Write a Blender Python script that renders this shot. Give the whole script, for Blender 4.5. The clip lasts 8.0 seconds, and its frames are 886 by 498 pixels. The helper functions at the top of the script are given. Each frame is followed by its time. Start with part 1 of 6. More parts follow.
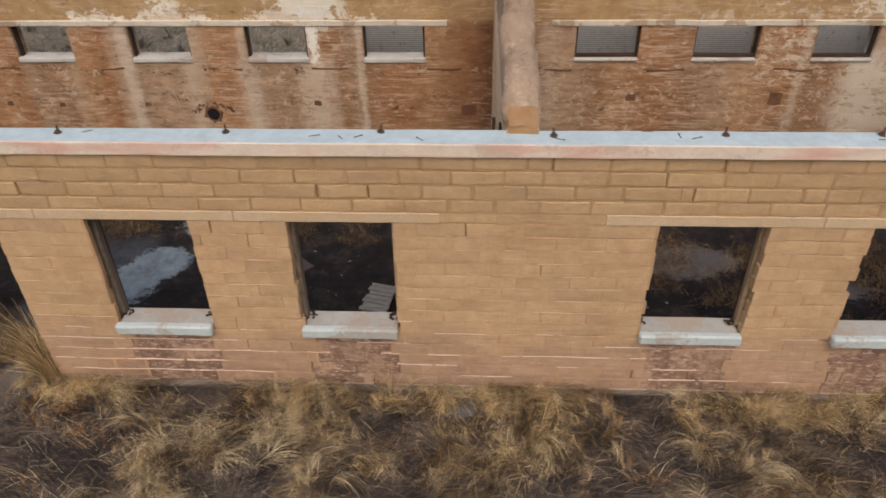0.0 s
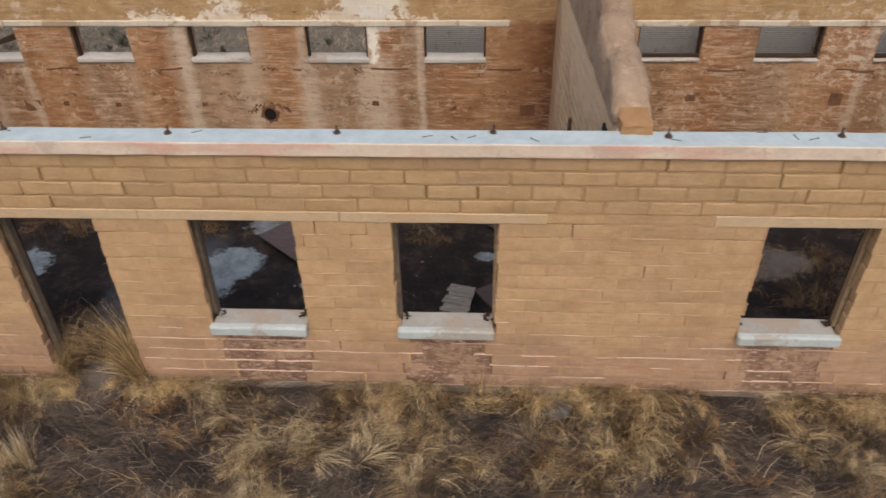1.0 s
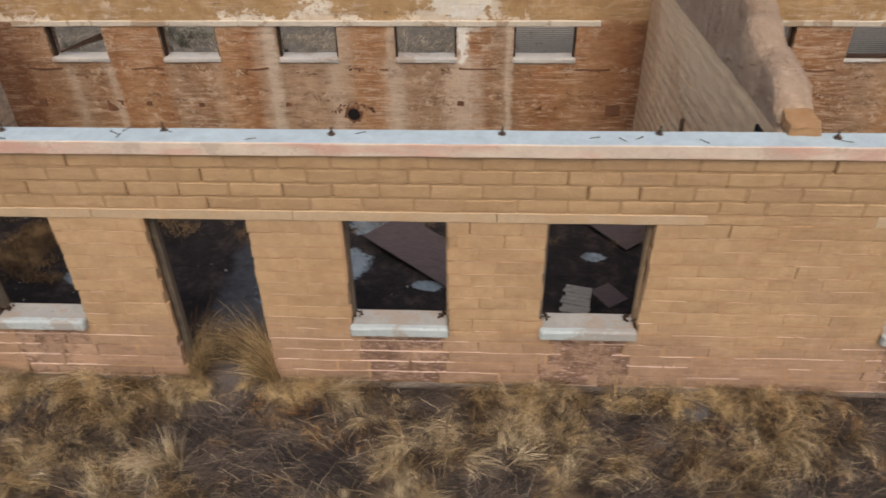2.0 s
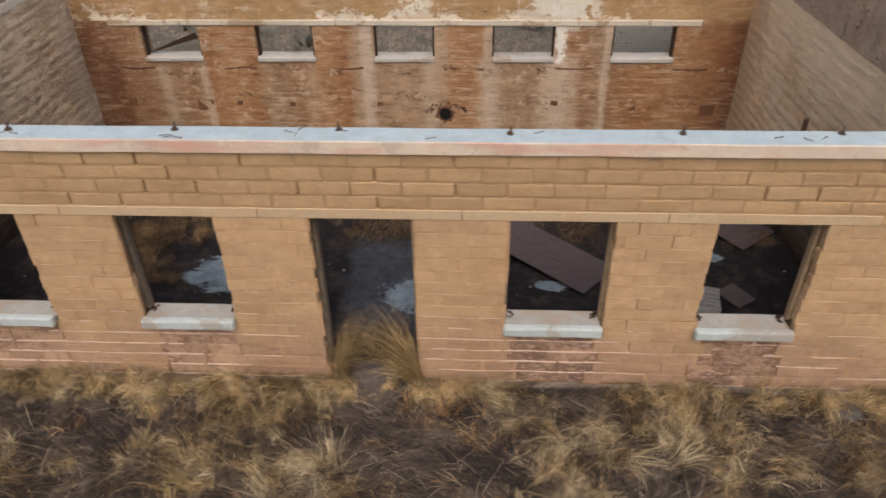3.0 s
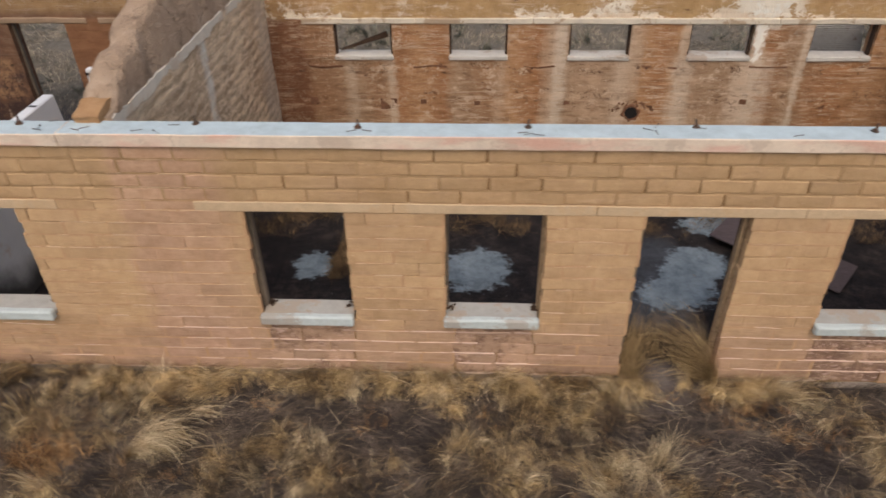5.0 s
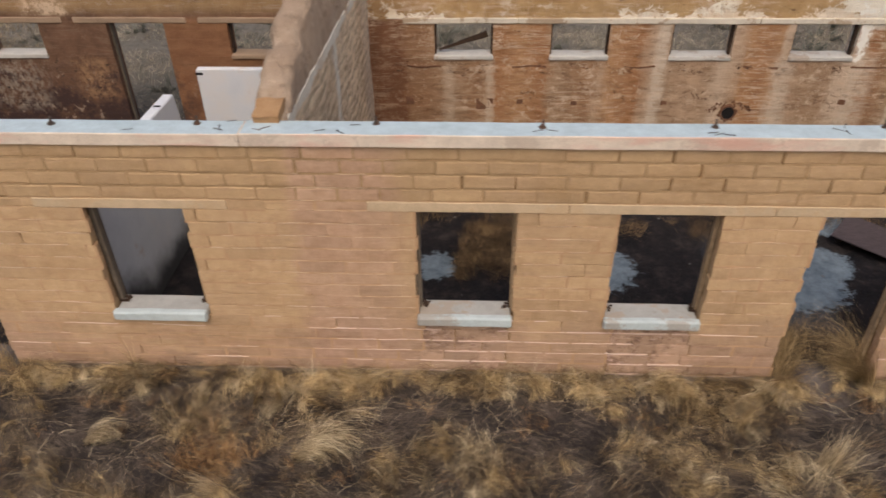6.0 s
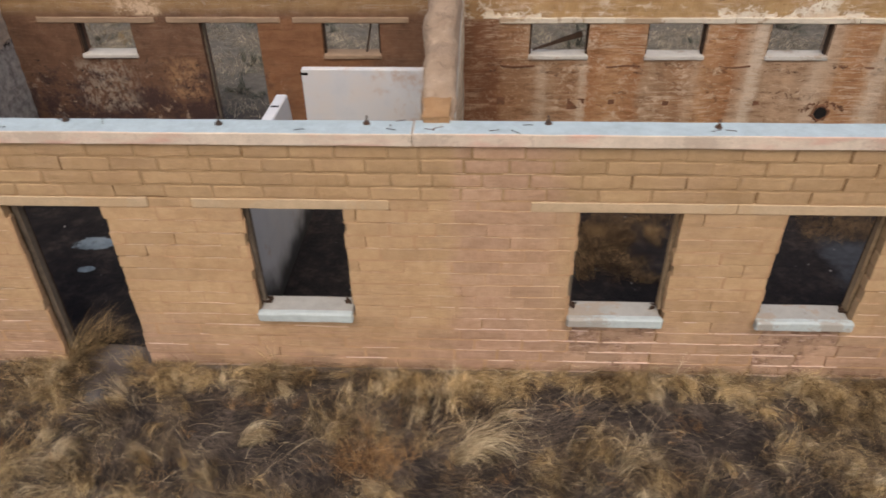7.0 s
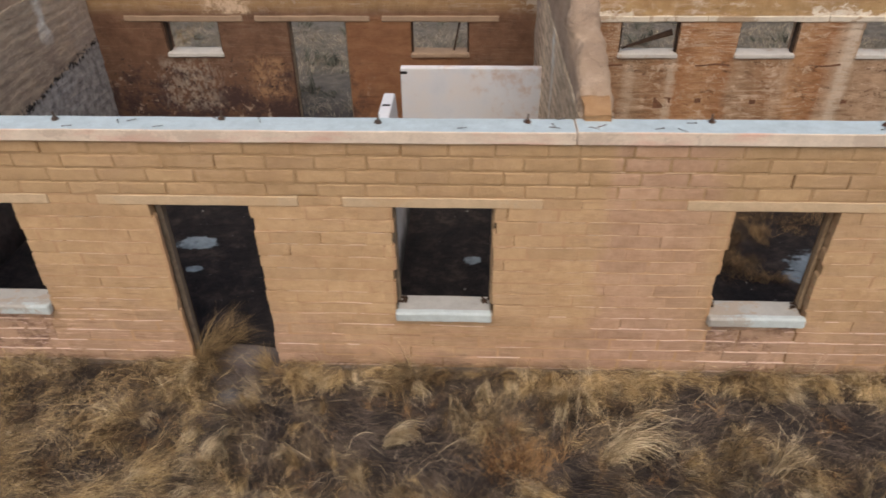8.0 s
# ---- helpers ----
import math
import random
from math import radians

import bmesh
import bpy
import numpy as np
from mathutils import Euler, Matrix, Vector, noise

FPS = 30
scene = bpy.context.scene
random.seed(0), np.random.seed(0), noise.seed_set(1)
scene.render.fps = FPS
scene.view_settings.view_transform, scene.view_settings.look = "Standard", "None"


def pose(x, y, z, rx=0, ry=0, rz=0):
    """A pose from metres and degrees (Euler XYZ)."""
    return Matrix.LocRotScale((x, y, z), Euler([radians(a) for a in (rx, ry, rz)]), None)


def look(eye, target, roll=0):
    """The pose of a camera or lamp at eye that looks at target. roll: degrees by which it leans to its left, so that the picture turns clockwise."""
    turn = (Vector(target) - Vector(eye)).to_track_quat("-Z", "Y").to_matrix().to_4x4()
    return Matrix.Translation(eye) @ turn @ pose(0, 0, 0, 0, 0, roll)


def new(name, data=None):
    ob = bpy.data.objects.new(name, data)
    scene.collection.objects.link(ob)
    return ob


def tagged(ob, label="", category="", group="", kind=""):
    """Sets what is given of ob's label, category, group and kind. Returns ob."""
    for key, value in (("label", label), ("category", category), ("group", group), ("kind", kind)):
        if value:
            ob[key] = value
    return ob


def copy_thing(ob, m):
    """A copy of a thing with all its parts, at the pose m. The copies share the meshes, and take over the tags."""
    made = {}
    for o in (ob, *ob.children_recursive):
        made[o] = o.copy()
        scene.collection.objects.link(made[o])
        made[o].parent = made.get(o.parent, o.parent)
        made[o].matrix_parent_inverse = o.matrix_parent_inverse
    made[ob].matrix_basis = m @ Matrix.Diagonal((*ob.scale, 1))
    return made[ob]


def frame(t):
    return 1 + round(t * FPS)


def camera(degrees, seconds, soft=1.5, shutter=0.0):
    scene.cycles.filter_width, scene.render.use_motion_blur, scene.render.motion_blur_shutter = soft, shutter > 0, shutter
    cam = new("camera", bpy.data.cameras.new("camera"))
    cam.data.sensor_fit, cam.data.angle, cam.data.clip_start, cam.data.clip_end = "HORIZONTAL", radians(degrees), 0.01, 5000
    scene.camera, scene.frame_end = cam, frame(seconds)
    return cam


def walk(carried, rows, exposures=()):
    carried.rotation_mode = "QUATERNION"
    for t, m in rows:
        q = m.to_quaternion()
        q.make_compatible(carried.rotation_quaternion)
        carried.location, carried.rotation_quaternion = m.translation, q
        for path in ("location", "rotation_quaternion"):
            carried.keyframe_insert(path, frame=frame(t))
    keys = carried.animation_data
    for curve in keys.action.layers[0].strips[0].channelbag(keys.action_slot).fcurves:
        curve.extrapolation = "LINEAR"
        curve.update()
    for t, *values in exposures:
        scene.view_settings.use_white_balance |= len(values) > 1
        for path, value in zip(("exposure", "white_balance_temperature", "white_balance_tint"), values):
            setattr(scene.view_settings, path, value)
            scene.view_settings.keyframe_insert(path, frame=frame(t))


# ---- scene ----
# ---------------------------------------------------------------- camera
cam = camera(64.1, 8.0, soft=1.65, shutter=0.45)
PATH = [
    (0, (5.482, -5.325, 5.543), (5.391, -3.687, 4.398), -1.05),
    (0.5, (5.065, -5.332, 5.551), (4.974, -3.694, 4.407), -1.0),
    (1, (4.523, -5.349, 5.555), (4.432, -3.711, 4.41), -1.0),
    (1.5, (3.848, -5.377, 5.575), (3.758, -3.741, 4.429), -1.0),
    (3, (1.554, -5.447, 5.595), (1.465, -3.811, 4.448), -0.9),
    (3.5, (0.805, -5.475, 5.59), (0.716, -3.839, 4.442), -0.9),
    (4, (0.031, -5.501, 5.592), (-0.056, -3.865, 4.445), -0.9),
    (4.5, (-0.755, -5.533, 5.597), (-0.843, -3.897, 4.45), -0.9),
    (6, (-3.209, -5.594, 5.598), (-3.292, -3.957, 4.452), -0.8),
    (6.5, (-3.984, -5.613, 5.604), (-4.067, -3.976, 4.458), -0.8),
    (7, (-4.742, -5.619, 5.592), (-4.824, -3.981, 4.447), -0.8),
    (7.5, (-5.474, -5.634, 5.591), (-5.557, -3.997, 4.445), -0.8),
    (8, (-6.171, -5.647, 5.584), (-6.254, -4.01, 4.438), -0.85),
]
walk(cam, [(t, look(eye, target, roll)) for t, eye, target, roll in PATH], exposures=((0, -0.35), (8, -0.31)))

# ---------------------------------------------------------------- light: soft evening sky, broad veiled sun from behind the eye
SUN_DIR = Vector((0.02, -0.54, 0.80)).normalized()
world = bpy.data.worlds.new("sky")
scene.world = world
world.use_nodes = True
sky = world.node_tree.nodes.new("ShaderNodeTexSky")
sky.sky_type, sky.sun_disc = "NISHITA", False
sky.sun_elevation = math.asin(SUN_DIR.z)
sky.sun_rotation = math.atan2(SUN_DIR.x, SUN_DIR.y)
sky.air_density, sky.dust_density, sky.ozone_density = 1.0, 6.0, 0.7
world.node_tree.nodes["Background"].inputs["Strength"].default_value = 0.185
world.node_tree.links.new(sky.outputs[0], world.node_tree.nodes["Background"].inputs["Color"])
sun = new("sun", bpy.data.lights.new("sun", "SUN"))
sun.data.energy, sun.data.angle, sun.data.color = 0.70, radians(60), (1.0, 0.91, 0.80)
sun.matrix_world = look(SUN_DIR * 50, (0, 0, 0))


# ---------------------------------------------------------------- material helpers
class Nodes:
    """Short names for the nodes of one material."""

    def __init__(self, name):
        self.mat = bpy.data.materials.new(name)
        self.mat.use_nodes = True
        self.tree = self.mat.node_tree
        self.bsdf = self.tree.nodes["Principled BSDF"]
        self.geo = self.tree.nodes.new("ShaderNodeNewGeometry")
        self.pos = self.geo.outputs["Position"]

    def put(self, socket, value):
        if isinstance(value, bpy.types.NodeSocket):
            self.tree.links.new(value, socket)
        elif isinstance(value, tuple) and len(value) == 3 and socket.type == "RGBA":
            socket.default_value = (*value, 1)
        else:
            socket.default_value = value

    def stretch(self, sx, sy, sz, shift=(0, 0, 0)):
        n = self.tree.nodes.new("ShaderNodeMapping")
        self.put(n.inputs["Vector"], self.pos)
        n.inputs["Scale"].default_value = (sx, sy, sz)
        n.inputs["Location"].default_value = shift
        return n.outputs[0]

    def noise(self, scale, detail=4.0, rough=0.6, vec=None, warp=0.0):
        n = self.tree.nodes.new("ShaderNodeTexNoise")
        self.put(n.inputs["Vector"], vec or self.pos)
        n.inputs["Scale"].default_value, n.inputs["Detail"].default_value = scale, detail
        n.inputs["Roughness"].default_value, n.inputs["Distortion"].default_value = rough, warp
        return n.outputs["Fac"]

    def ramp(self, fac, *stops):
        n = self.tree.nodes.new("ShaderNodeValToRGB")
        els = n.color_ramp.elements
        while len(els) < len(stops):
            els.new(0.5)
        for e, (p, c) in zip(els, stops):
            e.position = p
            e.color = (c, c, c, 1) if isinstance(c, (int, float)) else (*c, 1)
        self.put(n.inputs["Fac"], fac)
        return n.outputs["Color"]

    def mix(self, fac, a, b, mode="MIX"):
        n = self.tree.nodes.new("ShaderNodeMix")
        n.data_type, n.blend_type = "RGBA", mode
        self.put(n.inputs[0], fac), self.put(n.inputs[6], a), self.put(n.inputs[7], b)
        return n.outputs[2]

    def calc(self, op, a, b=0.5, c=0.5, clamp=False):
        n = self.tree.nodes.new("ShaderNodeMath")
        n.operation, n.use_clamp = op, clamp
        for s, v in zip(n.inputs, (a, b, c)):
            self.put(s, v)
        return n.outputs[0]

    def axis(self, which):
        n = self.tree.nodes.new("ShaderNodeSeparateXYZ")
        self.put(n.inputs[0], self.pos)
        return n.outputs["XYZ".index(which)]

    def between(self, value, lo0, lo1, hi0=None, hi1=None):
        """A soft window on a value: rises from lo0 to lo1 and, if given, falls from hi0 to hi1."""
        n = self.tree.nodes.new("ShaderNodeMapRange")
        n.interpolation_type = "SMOOTHSTEP"
        for key, v in (("Value", value), ("From Min", lo0), ("From Max", lo1)):
            self.put(n.inputs[key], v)
        if hi0 is None:
            return n.outputs[0]
        return self.calc("MULTIPLY", n.outputs[0], self.calc("SUBTRACT", 1.0, self.between(value, hi0, hi1)))

    def chance(self):
        """A number of its own for each piece, be it an object or an island of a joined mesh."""
        info = self.tree.nodes.new("ShaderNodeObjectInfo")
        return self.calc("FRACT", self.calc("ADD", info.outputs["Random"], self.geo.outputs["Random Per Island"]))

    def done(self, color, rough=0.85, height=None, strength=0.5, distance=0.01, metal=0.0, specular=0.3):
        b = self.bsdf
        self.put(b.inputs["Base Color"], color), self.put(b.inputs["Roughness"], rough)
        b.inputs["Metallic"].default_value, b.inputs["Specular IOR Level"].default_value = metal, specular
        if height is not None:
            n = self.tree.nodes.new("ShaderNodeBump")
            n.inputs["Strength"].default_value, n.inputs["Distance"].default_value = strength, distance
            self.put(n.inputs["Height"], height)
            self.tree.links.new(n.outputs[0], b.inputs["Normal"])
        return self.mat


def scaled_mix(n, col, k):
    """A colour socket dimmed and greyed a little by k."""
    return n.mix(1.0, col, (k, k * 1.02, k * 1.06), "MULTIPLY")


def scaled(c, k):
    return tuple(v * k for v in c)


# ---------------------------------------------------------------- materials
def mat_facade():
    """Peach lime-wash over mud blocks: ochre under the wall plate, pinker and worn near the ground."""
    n = Nodes("facade_limewash")
    z, rnd = n.axis("Z"), n.chance()
    big, mid, fine = n.noise(0.9, 5), n.noise(7, 5, 0.65), n.noise(60, 3)
    col = n.ramp(mid, (0.3, (0.49, 0.325, 0.175)), (0.55, (0.555, 0.375, 0.21)), (0.75, (0.60, 0.415, 0.245)))
    ochre = n.ramp(mid, (0.3, (0.45, 0.30, 0.16)), (0.6, (0.51, 0.345, 0.19)), (0.8, (0.55, 0.39, 0.23)))
    col = n.mix(n.between(n.calc("ADD", z, n.calc("MULTIPLY", big, 0.3)), 2.22, 2.42), col, ochre)
    # rosy wear in long streaks, mostly low on the wall
    streak = n.noise(2.2, 6, 0.7, n.stretch(0.6, 1, 7))
    low = n.calc("ADD", n.calc("MULTIPLY", n.between(z, 1.1, 0.1), 0.30), streak)
    col = n.mix(n.calc("MULTIPLY", n.between(low, 0.6, 0.9), 0.7), col, (0.52, 0.305, 0.205))
    # rain-splash dirt just above the soil, with an uneven edge
    splash = n.calc("ADD", n.noise(3.5, 5), n.calc("MULTIPLY", n.between(z, 0.45, 0.0), 0.35))
    col = n.mix(n.calc("MULTIPLY", n.between(splash, 0.60, 0.88), 0.7), col, (0.27, 0.175, 0.11))
    # the lowest courses have lost their wash and gone mauve-brown
    bare = n.calc("ADD", z, n.calc("MULTIPLY", n.calc("SUBTRACT", n.noise(1.1, 7, 0.7, n.stretch(1, 1, 1.6)), 0.5), 1.3))
    washed = n.between(n.axis("X"), -8.0, -7.4, -5.6, -4.9)
    col = n.mix(n.calc("MULTIPLY", n.between(bare, 0.95, 0.45), n.calc("SUBTRACT", 0.6, n.calc("MULTIPLY", washed, 0.45))), col, n.ramp(n.noise(9, 6, 0.7), (0.35, (0.33, 0.215, 0.15)), (0.65, (0.47, 0.31, 0.22))))
    # a worn rosy strip where the cross wall meets the front
    strip = n.between(n.calc("ADD", n.axis("X"), n.calc("MULTIPLY", n.calc("SUBTRACT", n.noise(2.5, 6, 0.7), 0.5), 0.5)), -5.0, -4.8, -4.15, -3.7)
    col = n.mix(n.calc("MULTIPLY", strip, 0.7), col, n.ramp(n.noise(8, 6, 0.7), (0.35, (0.44, 0.27, 0.18)), (0.65, (0.58, 0.38, 0.275))))
    # pale scuffs
    col = n.mix(n.calc("MULTIPLY", n.between(n.noise(13, 6, 0.75, n.stretch(0.5, 1, 2.5)), 0.66, 0.74), 0.45), col, (0.68, 0.50, 0.36))
    grit = n.noise(22, 8, 0.78, n.stretch(0.8, 1, 1.6))
    col = n.mix(n.calc("MULTIPLY", n.between(grit, 0.62, 0.68), 0.55), col, (0.30, 0.175, 0.10))
    col = n.mix(n.calc("MULTIPLY", n.between(n.noise(8, 8, 0.8, n.stretch(0.35, 1, 3.2, (3, 0, 8))), 0.60, 0.66), 0.4), col, (0.38, 0.23, 0.14))
    col = n.mix(n.calc("MULTIPLY", n.between(n.noise(1.3, 5, 0.6), 0.48, 0.66), 0.35), col, (0.46, 0.31, 0.19))
    smear = n.noise(5, 10, 0.8, n.stretch(0.5, 1, 6.5, (1, 0, 4)), 0.3)
    worn = n.calc("ADD", n.between(z, 1.5, 0.4), n.calc("MULTIPLY", n.between(n.noise(0.6, 3, 0.5, n.stretch(1, 1, 0.6, (8, 0, 0))), 0.45, 0.6), 0.6), clamp=True)
    worn = n.calc("ADD", worn, n.calc("MULTIPLY", n.calc("MULTIPLY", n.between(n.axis("X"), -9.0, -9.5), n.between(z, 1.8, 1.2)), 0.9))
    col = n.mix(n.calc("MULTIPLY", n.calc("MULTIPLY", n.between(smear, 0.53, 0.62), worn), 0.6), col, (0.33, 0.205, 0.13))
    col = n.mix(n.calc("MULTIPLY", n.calc("MULTIPLY", n.between(smear, 0.46, 0.38), worn), 0.55), col, (0.66, 0.46, 0.33))
    # pits and pale chips
    col = n.mix(n.calc("MULTIPLY", n.between(n.noise(34, 4, 0.6, n.stretch(0.7, 1, 1.2)), 0.68, 0.72), 0.7), col, (0.24, 0.14, 0.08))
    col = n.mix(n.calc("MULTIPLY", n.between(n.noise(30, 4, 0.6, n.stretch(0.6, 1, 1.3, (5, 5, 5))), 0.69, 0.73), 0.6), col, (0.72, 0.56, 0.42))
    smudge = n.noise(2.4, 8, 0.75, n.stretch(0.7, 1, 1.8, (7, 0, 2)))
    col = n.mix(n.calc("MULTIPLY", n.between(smudge, 0.54, 0.68), 0.4), col, (0.37, 0.245, 0.155))
    drift = n.noise(1.7, 7, 0.7, n.stretch(0.8, 1, 1.3, (3, 0, 9)))
    col = n.mix(1.0, col, n.ramp(drift, (0.32, (0.84, 0.80, 0.76)), (0.5, (0.99, 0.98, 0.98)), (0.68, (1.05, 1.06, 1.06))), "MULTIPLY")
    tone = n.ramp(rnd, (0.0, 0.91), (0.5, 1.0), (1.0, 1.045))
    col = n.mix(1.0, col, tone, "MULTIPLY")
    col = n.mix(1.0, col, n.ramp(fine, (0.25, 0.92), (0.7, 1.03)), "MULTIPLY")
    h = n.calc("ADD", n.calc("ADD", n.calc("MULTIPLY", mid, 0.9), n.calc("MULTIPLY", n.noise(20, 5, 0.7), 0.7)), n.calc("MULTIPLY", fine, 0.3))
    return n.done(col, 0.92, h, 0.75, 0.018)


def mat_joint():
    n = Nodes("mud_joint")
    col = n.ramp(n.noise(16, 5), (0.3, (0.21, 0.125, 0.06)), (0.7, (0.36, 0.225, 0.11)))
    return n.done(col, 0.95, n.noise(70, 3), 0.6, 0.01)


def mat_joint_wash():
    """Lime-wash that has run into the joints: ochre-brown up high, nearly the wall's peach below."""
    n = Nodes("joint_wash")
    z = n.axis("Z")
    high = n.ramp(n.noise(4, 6, 0.7), (0.3, (0.29, 0.185, 0.095)), (0.7, (0.46, 0.305, 0.165)))
    low = n.ramp(n.noise(5, 5), (0.3, (0.41, 0.25, 0.135)), (0.7, (0.55, 0.35, 0.20)))
    return n.done(n.mix(n.between(z, 2.1, 2.35), low, high), 0.93, n.noise(50, 4), 0.5, 0.008)


def mat_bed():
    """Raised bed-joint mortar: pale pink where the wash has worn off low down."""
    n = Nodes("bed_mortar")
    z = n.axis("Z")
    worn = n.calc("ADD", n.between(z, 1.3, 0.55), n.calc("MULTIPLY", n.noise(1.7, 4), 1.2))
    col = n.mix(n.between(worn, 0.8, 1.5), (0.63, 0.455, 0.31), (0.72, 0.545, 0.44))
    col = n.mix(1.0, col, n.ramp(n.noise(9, 4), (0.3, 0.85), (0.7, 1.05)), "MULTIPLY")
    return n.done(col, 0.9, n.noise(60, 3), 0.5, 0.008)


def mat_dark_brick():
    n = Nodes("maroon_infill")
    rnd = n.chance()
    base = n.ramp(n.noise(14, 5, 0.7), (0.3, (0.15, 0.085, 0.058)), (0.6, (0.27, 0.165, 0.112)), (0.8, (0.38, 0.245, 0.17)))
    flakes = n.between(n.noise(15, 8, 0.8, n.stretch(0.6, 1, 1.8)), 0.53, 0.58)
    col = n.mix(n.calc("MULTIPLY", flakes, 0.85), base, (0.60, 0.42, 0.35))
    wash = n.between(n.calc("ADD", n.noise(2.6, 9, 0.78), n.calc("MULTIPLY", n.between(n.axis("X"), 1.0, -0.8), 0.06)), 0.44, 0.60)
    col = n.mix(n.calc("MULTIPLY", wash, 0.8), col, (0.50, 0.33, 0.22))
    col = n.mix(1.0, col, n.ramp(rnd, (0, 0.85), (1, 1.1)), "MULTIPLY")
    return n.done(col, 0.9, n.noise(30, 5), 0.6, 0.012)


def mat_concrete(name, tone, pink=0.0, dirt=0.5, bare=None):
    """Painted, weathered concrete; pink: how much rosy old paint is left."""
    n = Nodes(name)
    mid, fine = n.noise(6, 6, 0.7), n.noise(80, 3)
    col = n.mix(n.ramp(mid, (0.3, 0.0), (0.7, 1.0)), scaled(tone, 0.82), scaled(tone, 1.06))
    if bare:
        col = n.mix(n.calc("MULTIPLY", n.between(n.noise(1.5, 9, 0.72), 0.52, 0.56), 0.85), col, bare)
    if pink:
        rosy = n.between(n.noise(2.0, 5, 0.6, n.stretch(0.5, 1, 2)), 0.45, 0.65)
        col = n.mix(n.calc("MULTIPLY", rosy, pink), col, (0.66, 0.37, 0.29))
    spots = n.between(n.noise(11, 7, 0.8), 0.60, 0.74)
    col = n.mix(n.calc("MULTIPLY", spots, dirt), col, (0.17, 0.13, 0.10))
    col = n.mix(1.0, col, n.ramp(fine, (0.3, 0.88), (0.7, 1.03)), "MULTIPLY")
    return n.done(col, 0.8, n.calc("ADD", mid, n.calc("MULTIPLY", fine, 0.4)), 0.4, 0.006)


def mat_back_wall():
    """Bare mud blocks, rust-brown, with lime runs and flaking whitewash; ochre above the lintels."""
    n = Nodes("stained_mud_wall")
    x, z, rnd = n.axis("X"), n.axis("Z"), n.chance()
    lines = n.noise(3.0, 10, 0.78, n.stretch(0.9, 1, 3.2), 0.3)
    big = n.noise(0.75, 4, 0.55)
    column = n.noise(0.85, 4, 0.6, n.stretch(1.3, 1, 0.22))
    tones = {"dark": (0.20, 0.09, 0.045), "rust": (0.385, 0.185, 0.083), "orange": (0.47, 0.265, 0.135), "brown": (0.345, 0.19, 0.10),
             "grey": (0.41, 0.27, 0.168), "tan": (0.49, 0.33, 0.213), "pale": (0.60, 0.455, 0.33)}
    # washed-down stains stand in upright bands, from the cross wall to the end wall
    wander = n.calc("ADD", x, n.calc("MULTIPLY", n.calc("SUBTRACT", n.noise(2.2, 9, 0.8, n.stretch(1.6, 1, 0.7)), 0.5), 0.62))

    def bands(lo, hi, stops):
        at = n.calc("DIVIDE", n.calc("SUBTRACT", wander, lo), hi - lo, clamp=True)
        return n.ramp(at, *[((p - lo) / (hi - lo), tones[tone]) for p, tone in stops])

    first = bands(-5.0, 1.5, ((-4.9, "dark"), (-4.45, "dark"), (-4.3, "brown"), (-4.0, "brown"), (-3.6, "grey"), (-3.2, "brown"), (-3.0, "tan"), (-2.88, "rust"), (-2.5, "orange"), (-2.1, "rust"),
                              (-1.95, "grey"), (-1.4, "brown"), (-1.15, "tan"), (-1.0, "orange"), (-0.6, "rust"), (-0.42, "tan"), (-0.25, "pale"), (-0.12, "grey"), (0.35, "tan"), (0.6, "grey"),
                              (0.8, "pale"), (1.0, "tan"), (1.12, "orange"), (1.5, "rust")))
    second = bands(1.3, 12.9, ((1.3, "rust"), (1.62, "orange"), (1.72, "pale"), (1.95, "tan"), (2.08, "grey"), (2.5, "grey"), (2.62, "pale"), (2.95, "pale"), (3.03, "rust"), (3.3, "brown"), (3.52, "grey"),
                               (3.6, "pale"), (3.69, "brown"), (4.2, "rust"), (4.9, "orange"), (5.35, "rust"), (5.7, "dark"), (6.1, "brown"), (6.8, "tan"), (7.15, "grey"), (7.4, "brown"), (7.7, "orange"),
                               (8.2, "rust"), (8.8, "brown"), (9.3, "grey"), (9.75, "orange"), (10.4, "rust"), (10.7, "brown"), (11.05, "brown"), (11.4, "tan")))
    col = n.mix(n.between(x, 1.35, 1.5), first, second)
    col = n.mix(1.0, col, n.ramp(lines, (0.36, (0.58, 0.52, 0.48)), (0.5, (0.98, 0.98, 0.98)), (0.66, (1.0, 1.0, 1.0))), "MULTIPLY")
    col = n.mix(n.calc("MULTIPLY", n.between(lines, 0.52, 0.66), 0.55), col, (0.66, 0.48, 0.33))
    brown = n.ramp(n.noise(2.3, 6, 0.65), (0.3, (0.27, 0.15, 0.082)), (0.7, (0.40, 0.25, 0.155)))
    col = n.mix(n.calc("MULTIPLY", n.between(big, 0.55, 0.68), 0.45), col, brown)
    ochre = n.ramp(n.noise(5, 5), (0.3, (0.40, 0.245, 0.11)), (0.7, (0.55, 0.365, 0.18)))
    col = n.mix(n.between(n.calc("ADD", z, n.calc("MULTIPLY", n.noise(2.2, 4), 0.25)), 2.26, 2.36), col, ochre)
    # redder, darker brown towards the cross walls
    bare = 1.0
